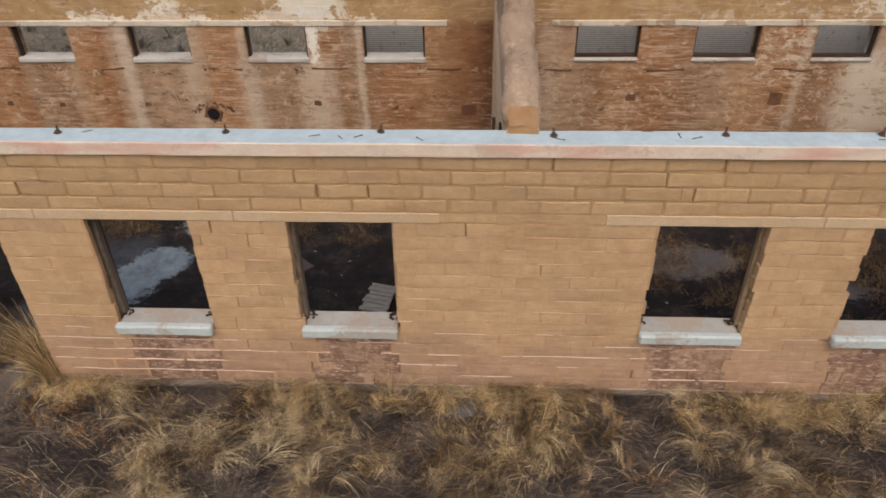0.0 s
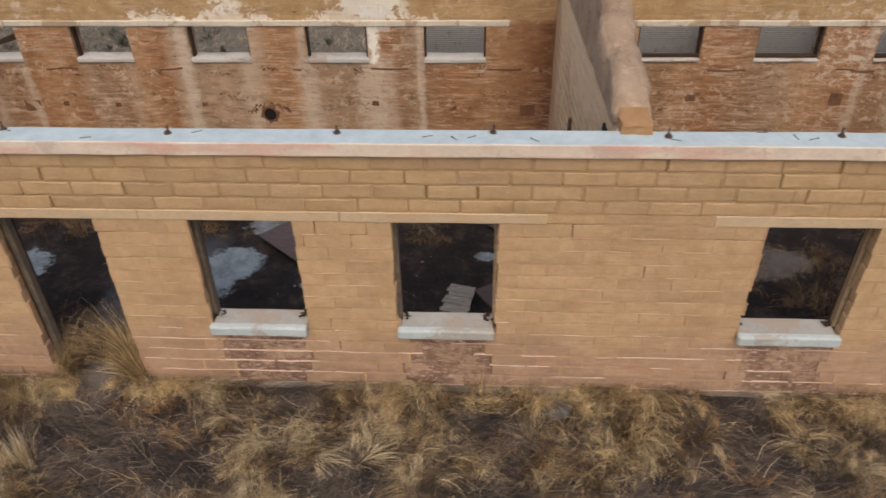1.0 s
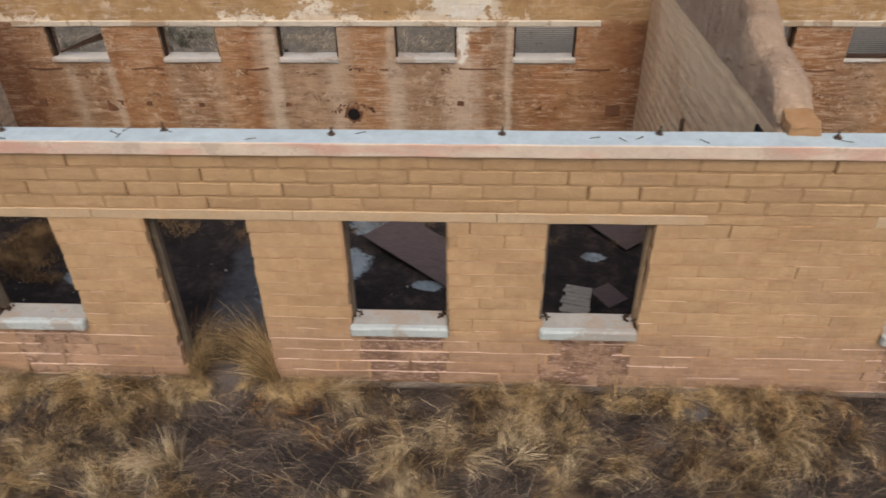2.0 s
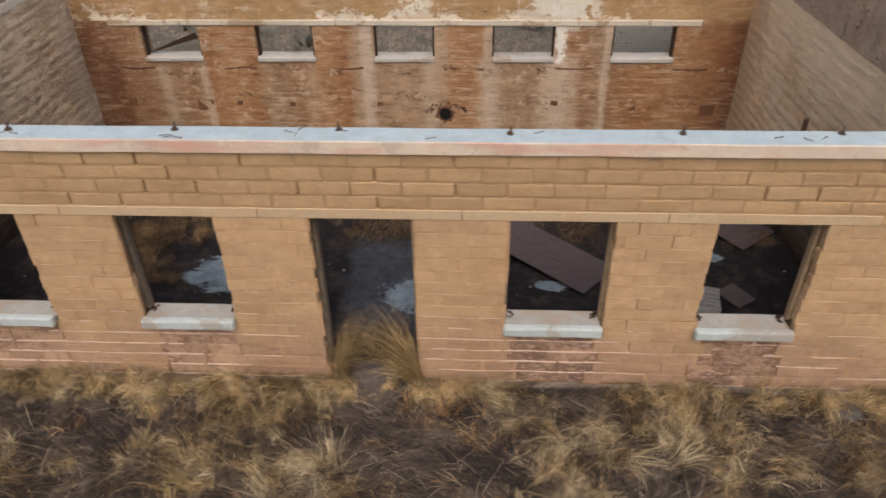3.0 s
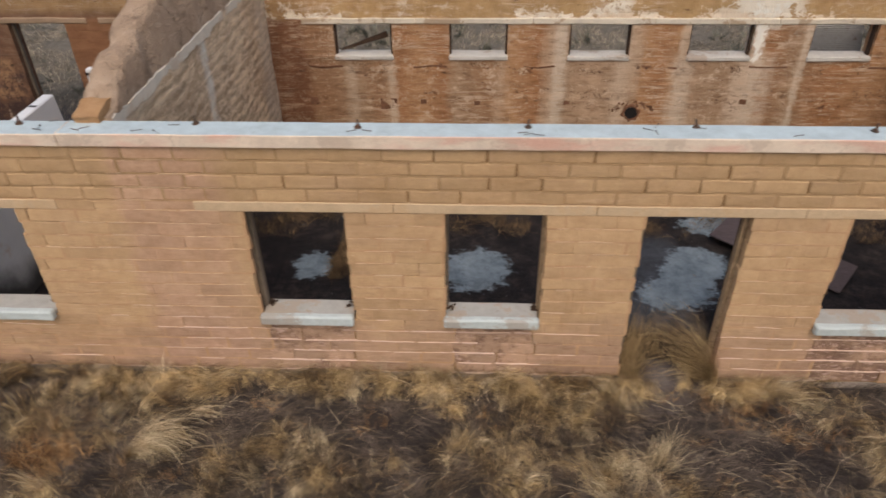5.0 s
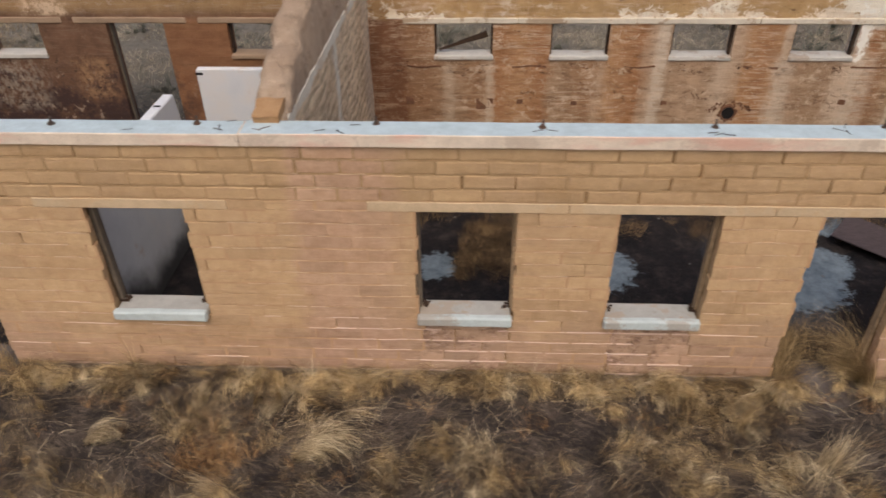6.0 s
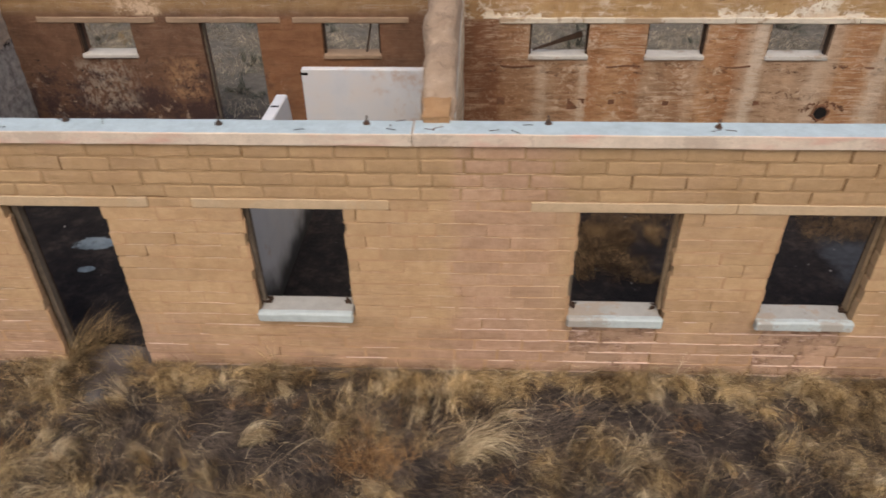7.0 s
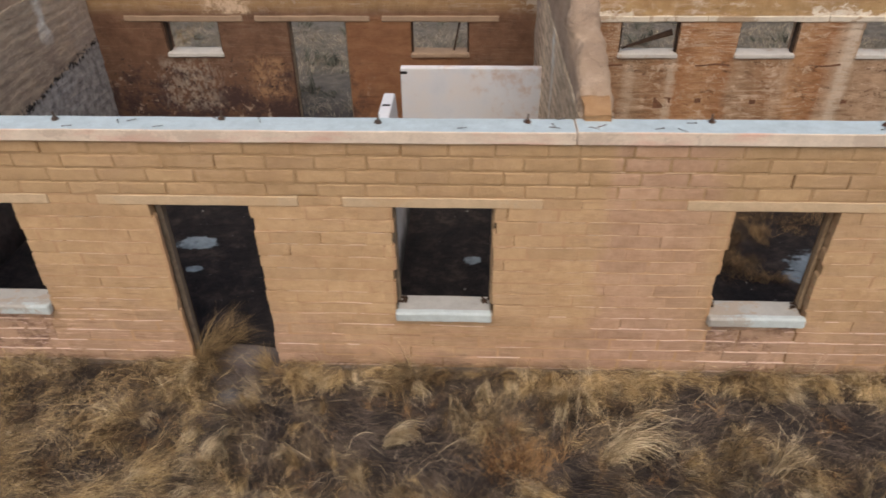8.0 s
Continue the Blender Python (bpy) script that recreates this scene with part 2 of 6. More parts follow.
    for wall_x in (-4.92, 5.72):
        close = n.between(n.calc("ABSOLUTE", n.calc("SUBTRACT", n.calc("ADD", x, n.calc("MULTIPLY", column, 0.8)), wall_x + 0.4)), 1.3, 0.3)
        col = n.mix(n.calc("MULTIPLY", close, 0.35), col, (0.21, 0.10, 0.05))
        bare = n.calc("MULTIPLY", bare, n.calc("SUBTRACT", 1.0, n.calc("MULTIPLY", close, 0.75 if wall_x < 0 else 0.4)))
    # worn pale ridges along the courses
    ridge = n.between(n.noise(3.2, 9, 0.82, n.stretch(0.5, 1, 6), 0.4), 0.52, 0.575)
    worn = n.between(n.noise(0.9, 3, 0.5, n.stretch(1, 1, 0.5, (4.3, 0, 1.1))), 0.40, 0.54)
    col = n.mix(n.calc("MULTIPLY", n.calc("MULTIPLY", ridge, worn), 0.85), col, (0.62, 0.46, 0.33))
    scab = n.noise(6.5, 10, 0.78, n.stretch(1, 1, 1.5, (2.1, 0, 0.7)), 0.5)
    crowd = n.between(n.noise(0.8, 4, 0.6, n.stretch(1, 1, 0.8, (9.1, 0, 3.3))), 0.44, 0.60)
    col = n.mix(n.calc("MULTIPLY", n.calc("MULTIPLY", n.calc("MULTIPLY", n.between(scab, 0.545, 0.575), crowd), 0.8), bare), col, (0.63, 0.48, 0.35))
    col = n.mix(n.calc("MULTIPLY", n.between(n.noise(9, 8, 0.75, n.stretch(0.8, 1, 1.6, (5, 0, 5))), 0.63, 0.66), 0.75), col, (0.105, 0.048, 0.027))
    # broken scabs along the nailing strips and low down, with dark pits
    rough = n.noise(8, 10, 0.8, n.stretch(0.9, 1, 1.4, (1, 0, 6)), 0.6)
    belt = n.calc("MAXIMUM", n.between(z, 1.22, 1.32, 1.42, 1.52), n.calc("MULTIPLY", n.between(z, 0.6, 0.7, 1.0, 1.15), 0.7))
    belt = n.calc("MULTIPLY", belt, n.between(n.noise(1.6, 4), 0.44, 0.56))
    col = n.mix(n.calc("MULTIPLY", n.between(n.calc("ADD", rough, n.calc("MULTIPLY", belt, 0.07)), 0.60, 0.615), belt), col, (0.10, 0.05, 0.03))
    pale = n.noise(7, 10, 0.8, n.stretch(0.9, 1, 1.6, (8, 0, 1)), 0.6)
    col = n.mix(n.calc("MULTIPLY", n.calc("MULTIPLY", n.between(n.calc("ADD", pale, n.calc("MULTIPLY", belt, 0.05)), 0.595, 0.61), 0.8), bare), col, (0.64, 0.48, 0.34))
    # lime runs below some of the window jambs
    edge = n.calc("ADD", x, n.calc("MULTIPLY", n.calc("SUBTRACT", n.noise(4.0, 8, 0.8), 0.5), 0.34))
    runs = None
    for at, wide, top, power in ((-0.22, 0.13, 2.2, 0.8), (1.75, 0.22, 1.6, 0.55), (3.0, 0.26, 1.6, 0.6), (3.62, 0.07, 2.1, 0.65), (-2.95, 0.09, 1.5, 0.5),
                                 (-3.65, 0.12, 1.4, 0.35), (10.55, 0.10, 2.3, 0.6), (11.6, 0.35, 1.8, 0.8), (6.6, 0.2, 2.1, 0.35)):
        one = n.between(n.calc("ABSOLUTE", n.calc("SUBTRACT", edge, at)), wide * 1.15, wide * 0.35)
        one = n.calc("MULTIPLY", n.calc("MULTIPLY", one, n.between(z, top + 0.1, top - 0.1)), power)
        runs = one if runs is None else n.calc("MAXIMUM", runs, one)
    patchy = n.ramp(n.noise(3.4, 10, 0.8, n.stretch(0.9, 1, 5, (0, 0, 2)), 0.4), (0.40, 0.08), (0.52, 1.0))
    col = n.mix(n.calc("MULTIPLY", runs, patchy), col, (0.66, 0.55, 0.43))
    # one thick lime spill beside a window, spreading above the lintel
    wide = n.calc("ADD", n.calc("ADD", 0.05, n.calc("MULTIPLY", n.between(z, 1.5, 2.1), 0.045)), n.calc("MULTIPLY", n.between(z, 2.1, 2.55), 0.36))
    ragged = n.calc("ADD", n.calc("ABSOLUTE", n.calc("SUBTRACT", x, 2.86)), n.calc("MULTIPLY", n.calc("SUBTRACT", n.noise(11.0, 10, 0.8, n.stretch(1, 1, 0.8), 1.2), 0.5), 0.55))
    spill = n.calc("MULTIPLY", n.between(n.calc("SUBTRACT", wide, ragged), -0.008, 0.008), n.between(n.calc("ADD", z, n.calc("MULTIPLY", n.noise(11, 6), 0.5)), 1.72, 1.80))
    col = n.mix(n.calc("MULTIPLY", spill, 0.97), col, (0.90, 0.86, 0.77))
    # flaking whitewash over the lintels
    flake = n.noise(5.0, 10, 0.74, n.stretch(0.9, 1, 1.1), 0.4)
    near = n.calc("MULTIPLY", n.between(z, 2.12, 2.24, 2.42, 2.9), n.between(n.noise(0.7, 2, 0.5, n.stretch(1, 1, 0.2, (1.7, 0, 0))), 0.45, 0.62))
    hot = n.between(n.calc("ABSOLUTE", n.calc("SUBTRACT", x, 2.7)), 0.95, 0.2)
    near = n.calc("MULTIPLY", n.calc("MAXIMUM", near, n.calc("MULTIPLY", hot, n.between(z, 1.5, 2.3))), n.between(x, -6.0, -5.0))
    near = n.calc("MULTIPLY", near, n.calc("SUBTRACT", 1.0, n.calc("MULTIPLY", n.between(x, 6.0, 6.6, 10.8, 11.2), 0.6)))
    cover = n.between(n.calc("ADD", flake, n.calc("MULTIPLY", near, 0.13)), 0.60, 0.615)
    col = n.mix(n.calc("MULTIPLY", n.calc("MULTIPLY", cover, near), 0.95), col, (0.86, 0.78, 0.65))
    # jagged cream flakes that cling just above some lintels
    cling = None
    for at, wide in ((-4.15, 0.55), (-0.55, 0.55), (0.65, 0.75), (2.35, 0.55), (3.7, 0.3)):
        one = n.between(n.calc("ABSOLUTE", n.calc("SUBTRACT", x, at)), wide * 1.25, wide * 0.6)
        cling = one if cling is None else n.calc("MAXIMUM", cling, one)
    reach = n.calc("ADD", n.calc("SUBTRACT", 2.27, z), n.calc("MULTIPLY", n.calc("SUBTRACT", n.noise(4.5, 10, 0.78, n.stretch(1, 1, 1.3, (6, 0, 9)), 0.4), 0.5), 1.15))
    reach = n.calc("SUBTRACT", reach, n.calc("MULTIPLY", n.calc("SUBTRACT", 1.0, cling), 0.22))
    col = n.mix(n.calc("MULTIPLY", n.calc("MULTIPLY", n.between(reach, -0.008, 0.008), n.between(z, 2.16, 2.19)), n.between(x, -5.1, -4.9, 5.0, 5.2)), col, n.ramp(n.noise(3, 5), (0.35, (0.74, 0.58, 0.41)), (0.65, (0.88, 0.80, 0.67))))
    # cream scabs beside the last window
    scabs = n.calc("MULTIPLY", n.between(n.calc("ABSOLUTE", n.calc("SUBTRACT", x, 10.2)), 0.75, 0.25), n.between(z, 1.1, 1.3, 2.0, 2.15))
    crust = n.noise(5.5, 10, 0.78, n.stretch(0.9, 1, 1.5, (3, 0, 7)), 0.4)
    col = n.mix(n.calc("MULTIPLY", n.between(n.calc("ADD", crust, n.calc("MULTIPLY", scabs, 0.07)), 0.595, 0.61), scabs), col, (0.70, 0.56, 0.42))
    # thick lime left at the far end, broken into scabs
    slab = n.calc("MULTIPLY", n.between(x, 10.9, 11.5), n.between(z, 0.3, 0.5, 1.55, 1.9))
    col = n.mix(n.calc("MULTIPLY", n.calc("MULTIPLY", slab, n.between(n.noise(3.6, 10, 0.74, n.stretch(1, 1, 1.5, (6, 0, 0)), 0.3), 0.455, 0.47)), 0.9), col, (0.72, 0.63, 0.51))
    # the end room is browner
    col = n.mix(n.calc("MULTIPLY", n.calc("MULTIPLY", n.between(x, -5.0, -5.3), n.calc("ADD", 0.45, n.calc("MULTIPLY", n.between(z, 2.4, 2.2), 0.55))), 0.9), col, n.ramp(n.noise(3, 6, 0.7), (0.3, (0.105, 0.053, 0.032)), (0.7, (0.225, 0.126, 0.076))))
    # a redder pier beside its doorway
    pier = n.between(n.calc("ADD", x, n.calc("MULTIPLY", n.calc("SUBTRACT", n.noise(2.5, 7, 0.7), 0.5), 0.7)), -8.5, -8.3, -6.8, -6.0)
    col = n.mix(n.calc("MULTIPLY", n.calc("MULTIPLY", pier, n.between(z, 2.25, 2.1)), 0.65), col, n.ramp(n.noise(4, 7, 0.7, n.stretch(0.8, 1, 2)), (0.35, (0.25, 0.105, 0.045)), (0.65, (0.37, 0.18, 0.085))))
    # soot and damp low in the end room
    west = n.calc("MULTIPLY", n.between(x, -7.6, -8.4), n.between(z, 1.6, 1.2))
    soot = n.between(n.calc("ADD", n.noise(3.0, 7, 0.75), n.calc("MULTIPLY", n.between(z, 1.4, 0.5), 0.12)), 0.47, 0.66)
    col = n.mix(n.calc("MULTIPLY", n.calc("MULTIPLY", soot, west), 0.9), col, (0.050, 0.028, 0.027))
    whitish = n.calc("MULTIPLY", n.between(n.calc("ADD", x, n.calc("MULTIPLY", n.noise(3, 6, 0.7), 0.8)), -11.2, -10.9, -10.4, -9.8), n.between(z, 0.5, 0.7, 1.35, 1.6))
    col = n.mix(n.calc("MULTIPLY", n.calc("MULTIPLY", whitish, n.between(n.noise(9, 10, 0.8, n.stretch(1.2, 1, 0.9)), 0.46, 0.57)), 0.48), col, (0.50, 0.43, 0.35))
    tawny = n.calc("MULTIPLY", n.between(n.calc("ADD", x, n.calc("MULTIPLY", n.noise(3, 6, 0.7), 0.6)), -9.75, -9.5, -9.2, -8.9), n.between(z, 0.7, 0.9, 1.4, 1.6))
    col = n.mix(n.calc("MULTIPLY", n.calc("MULTIPLY", tawny, n.between(n.noise(8, 10, 0.8, n.stretch(1.2, 1, 0.9, (2, 0, 2))), 0.44, 0.56)), 0.5), col, (0.52, 0.30, 0.15))
    specks = n.calc("MULTIPLY", n.between(n.noise(13, 5, 0.6, n.stretch(0.8, 1, 1.2)), 0.63, 0.66), n.calc("MULTIPLY", n.between(x, -8.6, -9.0), n.between(z, 0.4, 0.6, 1.45, 1.6)))
    col = n.mix(n.calc("MULTIPLY", specks, 0.9), col, (0.03, 0.02, 0.018))
    over = n.calc("MULTIPLY", n.between(n.calc("ADD", x, n.calc("MULTIPLY", n.noise(4, 8, 0.8), 0.7)), -10.25, -10.05, -9.55, -9.35), n.between(z, 2.2, 2.25, 2.55, 2.8))
    col = n.mix(n.calc("MULTIPLY", n.calc("MULTIPLY", over, n.between(n.noise(7, 10, 0.8), 0.42, 0.55)), 0.85), col, (0.70, 0.52, 0.36))
    lime = n.between(n.noise(7, 7, 0.8), 0.58, 0.63)
    col = n.mix(n.calc("MULTIPLY", n.calc("MULTIPLY", lime, west), 0.6), col, (0.52, 0.40, 0.30))
    col = n.mix(1.0, col, n.ramp(rnd, (0, 0.93), (1, 1.05)), "MULTIPLY")
    h = n.calc("ADD", n.noise(9, 6, 0.7), n.calc("MULTIPLY", lines, 1.4))
    return n.done(col, 0.93, h, 0.9, 0.022)


def mat_plaster(name, base, pale, run_at, run_low=0.0, patch=False, crown_share=0.2, end_tones=((0.34, 0.28, 0.235), (0.66, 0.58, 0.49))):
    """Mud plaster of the cross walls: the courses below show through as pale, smeared ridges; much darker near the
    floor.
    """
    n = Nodes(name)
    y, z = n.axis("Y"), n.axis("Z")
    tilt = n.tree.nodes.new("ShaderNodeMapping")
    n.put(tilt.inputs["Vector"], n.pos)
    tilt.inputs["Rotation"].default_value, tilt.inputs["Scale"].default_value = (radians(14), 0, 0), (1, 1.0, 3.4)
    smear = n.noise(3.4, 9, 0.72, tilt.outputs[0], 0.35)
    patches = n.noise(0.9, 5, 0.6)
    col = n.ramp(n.noise(1.9, 8, 0.68), (0.3, scaled(base, 0.78)), (0.7, scaled(base, 1.14)))
    thick = n.calc("ADD", smear, n.calc("MULTIPLY", n.calc("SUBTRACT", patches, 0.5), 0.45))
    col = n.mix(n.calc("MULTIPLY", n.between(thick, 0.42, 0.62), pale), col, (0.92, 0.73, 0.50))
    col = n.mix(n.calc("MULTIPLY", n.between(n.noise(11, 9, 0.8, tilt.outputs[0], 0.3), 0.49, 0.63), pale * 0.75), col, (0.97, 0.80, 0.57))
    # the courses print through as wavering ridges
    print_at = n.calc("ADD", n.calc("MULTIPLY", z, math.tau / 0.146), n.calc("MULTIPLY", n.noise(1.6, 6, 0.65), 7.0))
    ridges = n.calc("MULTIPLY", n.calc("ADD", n.calc("SINE", print_at), 1.0), 0.5)
    broken = n.between(n.noise(3.2, 8, 0.75, n.stretch(1, 0.8, 2, (5, 2, 0))), 0.40, 0.58)
    col = n.mix(n.calc("MULTIPLY", n.calc("MULTIPLY", n.between(ridges, 0.45, 0.1), broken), 0.55), col, scaled(base, 0.52))
    col = n.mix(n.calc("MULTIPLY", n.calc("MULTIPLY", n.between(ridges, 0.6, 0.9), broken), pale * 0.5), col, (0.95, 0.78, 0.55))
    # the plaster is thickest and palest under the lost ceiling
    crown = n.calc("MULTIPLY", n.between(n.calc("ADD", z, n.calc("MULTIPLY", n.calc("SUBTRACT", patches, 0.5), 1.4)), 1.7, 2.6), crown_share)
    col = n.mix(crown, col, (0.95, 0.72, 0.47))
    run = n.between(n.calc("ABSOLUTE", n.calc("SUBTRACT", n.calc("ADD", y, n.calc("MULTIPLY", n.noise(3, 8, 0.75), 0.5)), run_at + 0.25)), 0.17, 0.03)
    run = n.calc("MULTIPLY", run, n.ramp(n.noise(7, 8, 0.75), (0.35, 0.25), (0.55, 1.0)))
    col = n.mix(n.calc("MULTIPLY", n.calc("MULTIPLY", run, n.between(z, run_low, run_low + 0.25, 2.80, 2.95)), 0.9), col, (0.90, 0.85, 0.75))
    # grey weathering beside the back wall
    far = n.between(n.calc("ADD", y, n.calc("MULTIPLY", n.calc("SUBTRACT", n.noise(3.5, 8, 0.75), 0.5), 1.2)), 4.75, 5.3)
    col = n.mix(n.calc("MULTIPLY", far, 0.5), col, n.ramp(n.noise(9, 7, 0.75), (0.35, end_tones[0]), (0.65, end_tones[1])))
    if patch:
        low = n.calc("ADD", n.calc("SUBTRACT", n.calc("ADD", n.calc("MULTIPLY", y, 0.1), 1.26), z), n.calc("MULTIPLY", n.calc("SUBTRACT", n.noise(5, 10, 0.78), 0.5), 0.42))
        rim = n.between(low, -0.05, 0.0, 0.04, 0.10)
        col = n.mix(n.between(low, 0.0, 0.03), col, n.ramp(n.noise(7, 9, 0.78), (0.38, (0.22, 0.20, 0.19)), (0.62, (0.56, 0.53, 0.49))))
        col = n.mix(n.calc("MULTIPLY", rim, n.between(n.noise(13, 6), 0.46, 0.53)), col, (0.03, 0.025, 0.022))
    # near-black foot with a ragged edge, fading out towards the back wall
    foot = n.calc("ADD", z, n.calc("MULTIPLY", n.calc("SUBTRACT", n.noise(2.6, 9, 0.75), 0.5), 0.9))
    col = n.mix(n.calc("MULTIPLY", n.calc("MULTIPLY", n.between(foot, 1.25, 0.85), n.between(y, 4.3, 3.4)), 0.9), col, n.ramp(n.noise(4, 7, 0.7), (0.35, (0.028, 0.019, 0.016)), (0.7, (0.085, 0.052, 0.040))))
    col = n.mix(n.calc("MULTIPLY", n.between(n.noise(9, 8, 0.8), 0.60, 0.68), 0.5), col, (0.15, 0.10, 0.065))
    return n.done(col, 0.95, n.calc("ADD", n.calc("ADD", n.calc("MULTIPLY", smear, 1.6), n.noise(24, 5)), n.calc("MULTIPLY", n.calc("MULTIPLY", ridges, broken), 0.5)), 0.9, 0.02)


def mat_mud(name, tone, cracked):
    """Mud render with cracks and a few fallen scabs."""
    n = Nodes(name)
    col = n.ramp(n.noise(2.6, 6, 0.65), (0.3, (0.33, 0.225, 0.15)), (0.55, (0.43, 0.305, 0.205)), (0.78, (0.53, 0.395, 0.28)))
    crack = n.tree.nodes.new("ShaderNodeTexVoronoi")
    crack.feature = "DISTANCE_TO_EDGE"
    crack.inputs["Scale"].default_value = 2.2
    n.put(crack.inputs["Vector"], n.mix(0.25, n.pos, n.tree.nodes[n.noise(3, 5).node.name].outputs["Color"]))
    lips = n.between(n.calc("ADD", crack.outputs["Distance"], n.calc("MULTIPLY", n.noise(7, 6, 0.7), 0.16)), 0.095, 0.06)
    col = n.mix(n.calc("MULTIPLY", n.calc("MULTIPLY", lips, n.between(n.noise(1.1, 3), 0.42, 0.58)), cracked), scaled_mix(n, col, tone), (0.12, 0.075, 0.045))
    col = n.mix(n.calc("MULTIPLY", n.between(n.noise(3.4, 8, 0.75), 0.54, 0.64), 0.55), col, (0.22, 0.14, 0.085))
    col = n.mix(n.calc("MULTIPLY", n.between(n.noise(4.2, 8, 0.75, n.stretch(1, 1, 1, (4, 4, 4))), 0.53, 0.66), 0.6), col, (0.58, 0.43, 0.31))
    return n.done(col, 0.95, n.calc("SUBTRACT", n.calc("ADD", n.noise(6, 6), n.noise(28, 4)), n.calc("MULTIPLY", lips, 2.5 * cracked)), 0.9, 0.03)


def mat_end_block():
    n = Nodes("bare_ochre_block")
    col = n.ramp(n.noise(5, 7, 0.7), (0.35, (0.30, 0.165, 0.075)), (0.65, (0.41, 0.25, 0.13)))
    return n.done(col, 0.95, n.noise(20, 6), 0.8, 0.015)


def mat_wood(name, tone):
    n = Nodes(name)
    grain = n.noise(9, 6, 0.7, n.stretch(1, 6, 1.0), 0.6)
    col = n.ramp(grain, (0.3, scaled(tone, 0.6)), (0.7, scaled(tone, 1.25)))
    return n.done(col, 0.85, grain, 0.5, 0.006)


def mat_floor():
    """Concrete slab under black silt and ash; bare, bluish concrete shows in patches."""
    n = Nodes("silted_concrete")
    x, y = n.axis("X"), n.axis("Y")
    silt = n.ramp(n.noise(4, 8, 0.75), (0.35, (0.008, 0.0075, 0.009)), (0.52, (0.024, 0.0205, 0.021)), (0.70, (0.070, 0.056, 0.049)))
    bare = n.ramp(n.noise(3.5, 7, 0.75), (0.3, (0.11, 0.14, 0.165)), (0.65, (0.27, 0.33, 0.375)))
    wob = n.calc("MULTIPLY", n.calc("SUBTRACT", n.noise(2.8, 9, 0.72, n.stretch(0.8, 1.2, 1), 0.5), 0.5), 1.7)
    wob = n.calc("ADD", wob, n.calc("MULTIPLY", n.calc("SUBTRACT", n.noise(11, 8, 0.75), 0.5), 1.0))
    # bluish-grey sheen of the silt inside the middle doorway, painted into its colour
    sheen = n.calc("ADD", n.between(n.calc("ABSOLUTE", n.calc("SUBTRACT", x, 0.55)), 1.1, 0.3), n.calc("MULTIPLY", n.calc("SUBTRACT", n.noise(2.2, 8, 0.7), 0.5), 1.4))
    sheen = n.calc("MULTIPLY", n.between(sheen, 0.45, 0.95), n.between(y, 0.5, 0.9, 2.3, 2.9))
    silt = n.mix(n.calc("MULTIPLY", sheen, 0.8), silt, n.ramp(n.noise(6, 7, 0.7), (0.35, (0.045, 0.050, 0.060)), (0.65, (0.085, 0.094, 0.108))))
    area = None
    for cx, cy, rx, ry in ((0.92, 1.42, 0.60, 0.44), (1.14, 1.72, 0.50, 0.45), (1.34, 2.02, 0.48, 0.46), (1.8, 2.95, 0.6, 0.3), (2.55, 1.62, 0.26, 0.12), (-1.58, 1.85, 0.58, 0.56), (-1.98, 1.68, 0.30, 0.18), (-3.66, 1.88, 0.30, 0.36), (4.67, 2.29, 0.2, 0.14),
                           (8.2, 2.25, 0.8, 0.45), (9.7, 1.75, 0.8, 0.4), (-9.96, 2.25, 0.32, 0.20), (-9.8, 1.66, 0.15, 0.09), (-6.18, 1.95, 0.13, 0.12)):
        dx = n.calc("DIVIDE", n.calc("SUBTRACT", x, cx), rx)
        dy = n.calc("DIVIDE", n.calc("SUBTRACT", y, cy), ry)
        d = n.calc("SQRT", n.calc("ADD", n.calc("MULTIPLY", dx, dx), n.calc("MULTIPLY", dy, dy)))
        one = n.calc("SUBTRACT", 1.0, d)
        area = one if area is None else n.calc("MAXIMUM", area, one)
    bareness = n.between(n.calc("ADD", area, wob), 0.12, 0.32)
    bare = n.mix(n.between(x, 6.0, 6.3), bare, (0.13, 0.118, 0.115))
    drift = n.between(n.noise(9, 8, 0.75, n.stretch(1, 0.6, 1), 1.0), 0.40, 0.52)
    bareness = n.calc("MULTIPLY", bareness, n.calc("ADD", 0.82, n.calc("MULTIPLY", drift, 0.18)))
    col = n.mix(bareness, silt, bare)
    col = n.mix(n.between(n.noise(38, 3, 0.6), 0.70, 0.74), col, (0.13, 0.12, 0.115))
    return n.done(col, n.ramp(n.noise(4, 5), (0.3, 0.65), (0.7, 0.95)), n.calc("ADD", n.noise(12, 6), n.noise(50, 4)), 0.7, 0.02, specular=0.12)


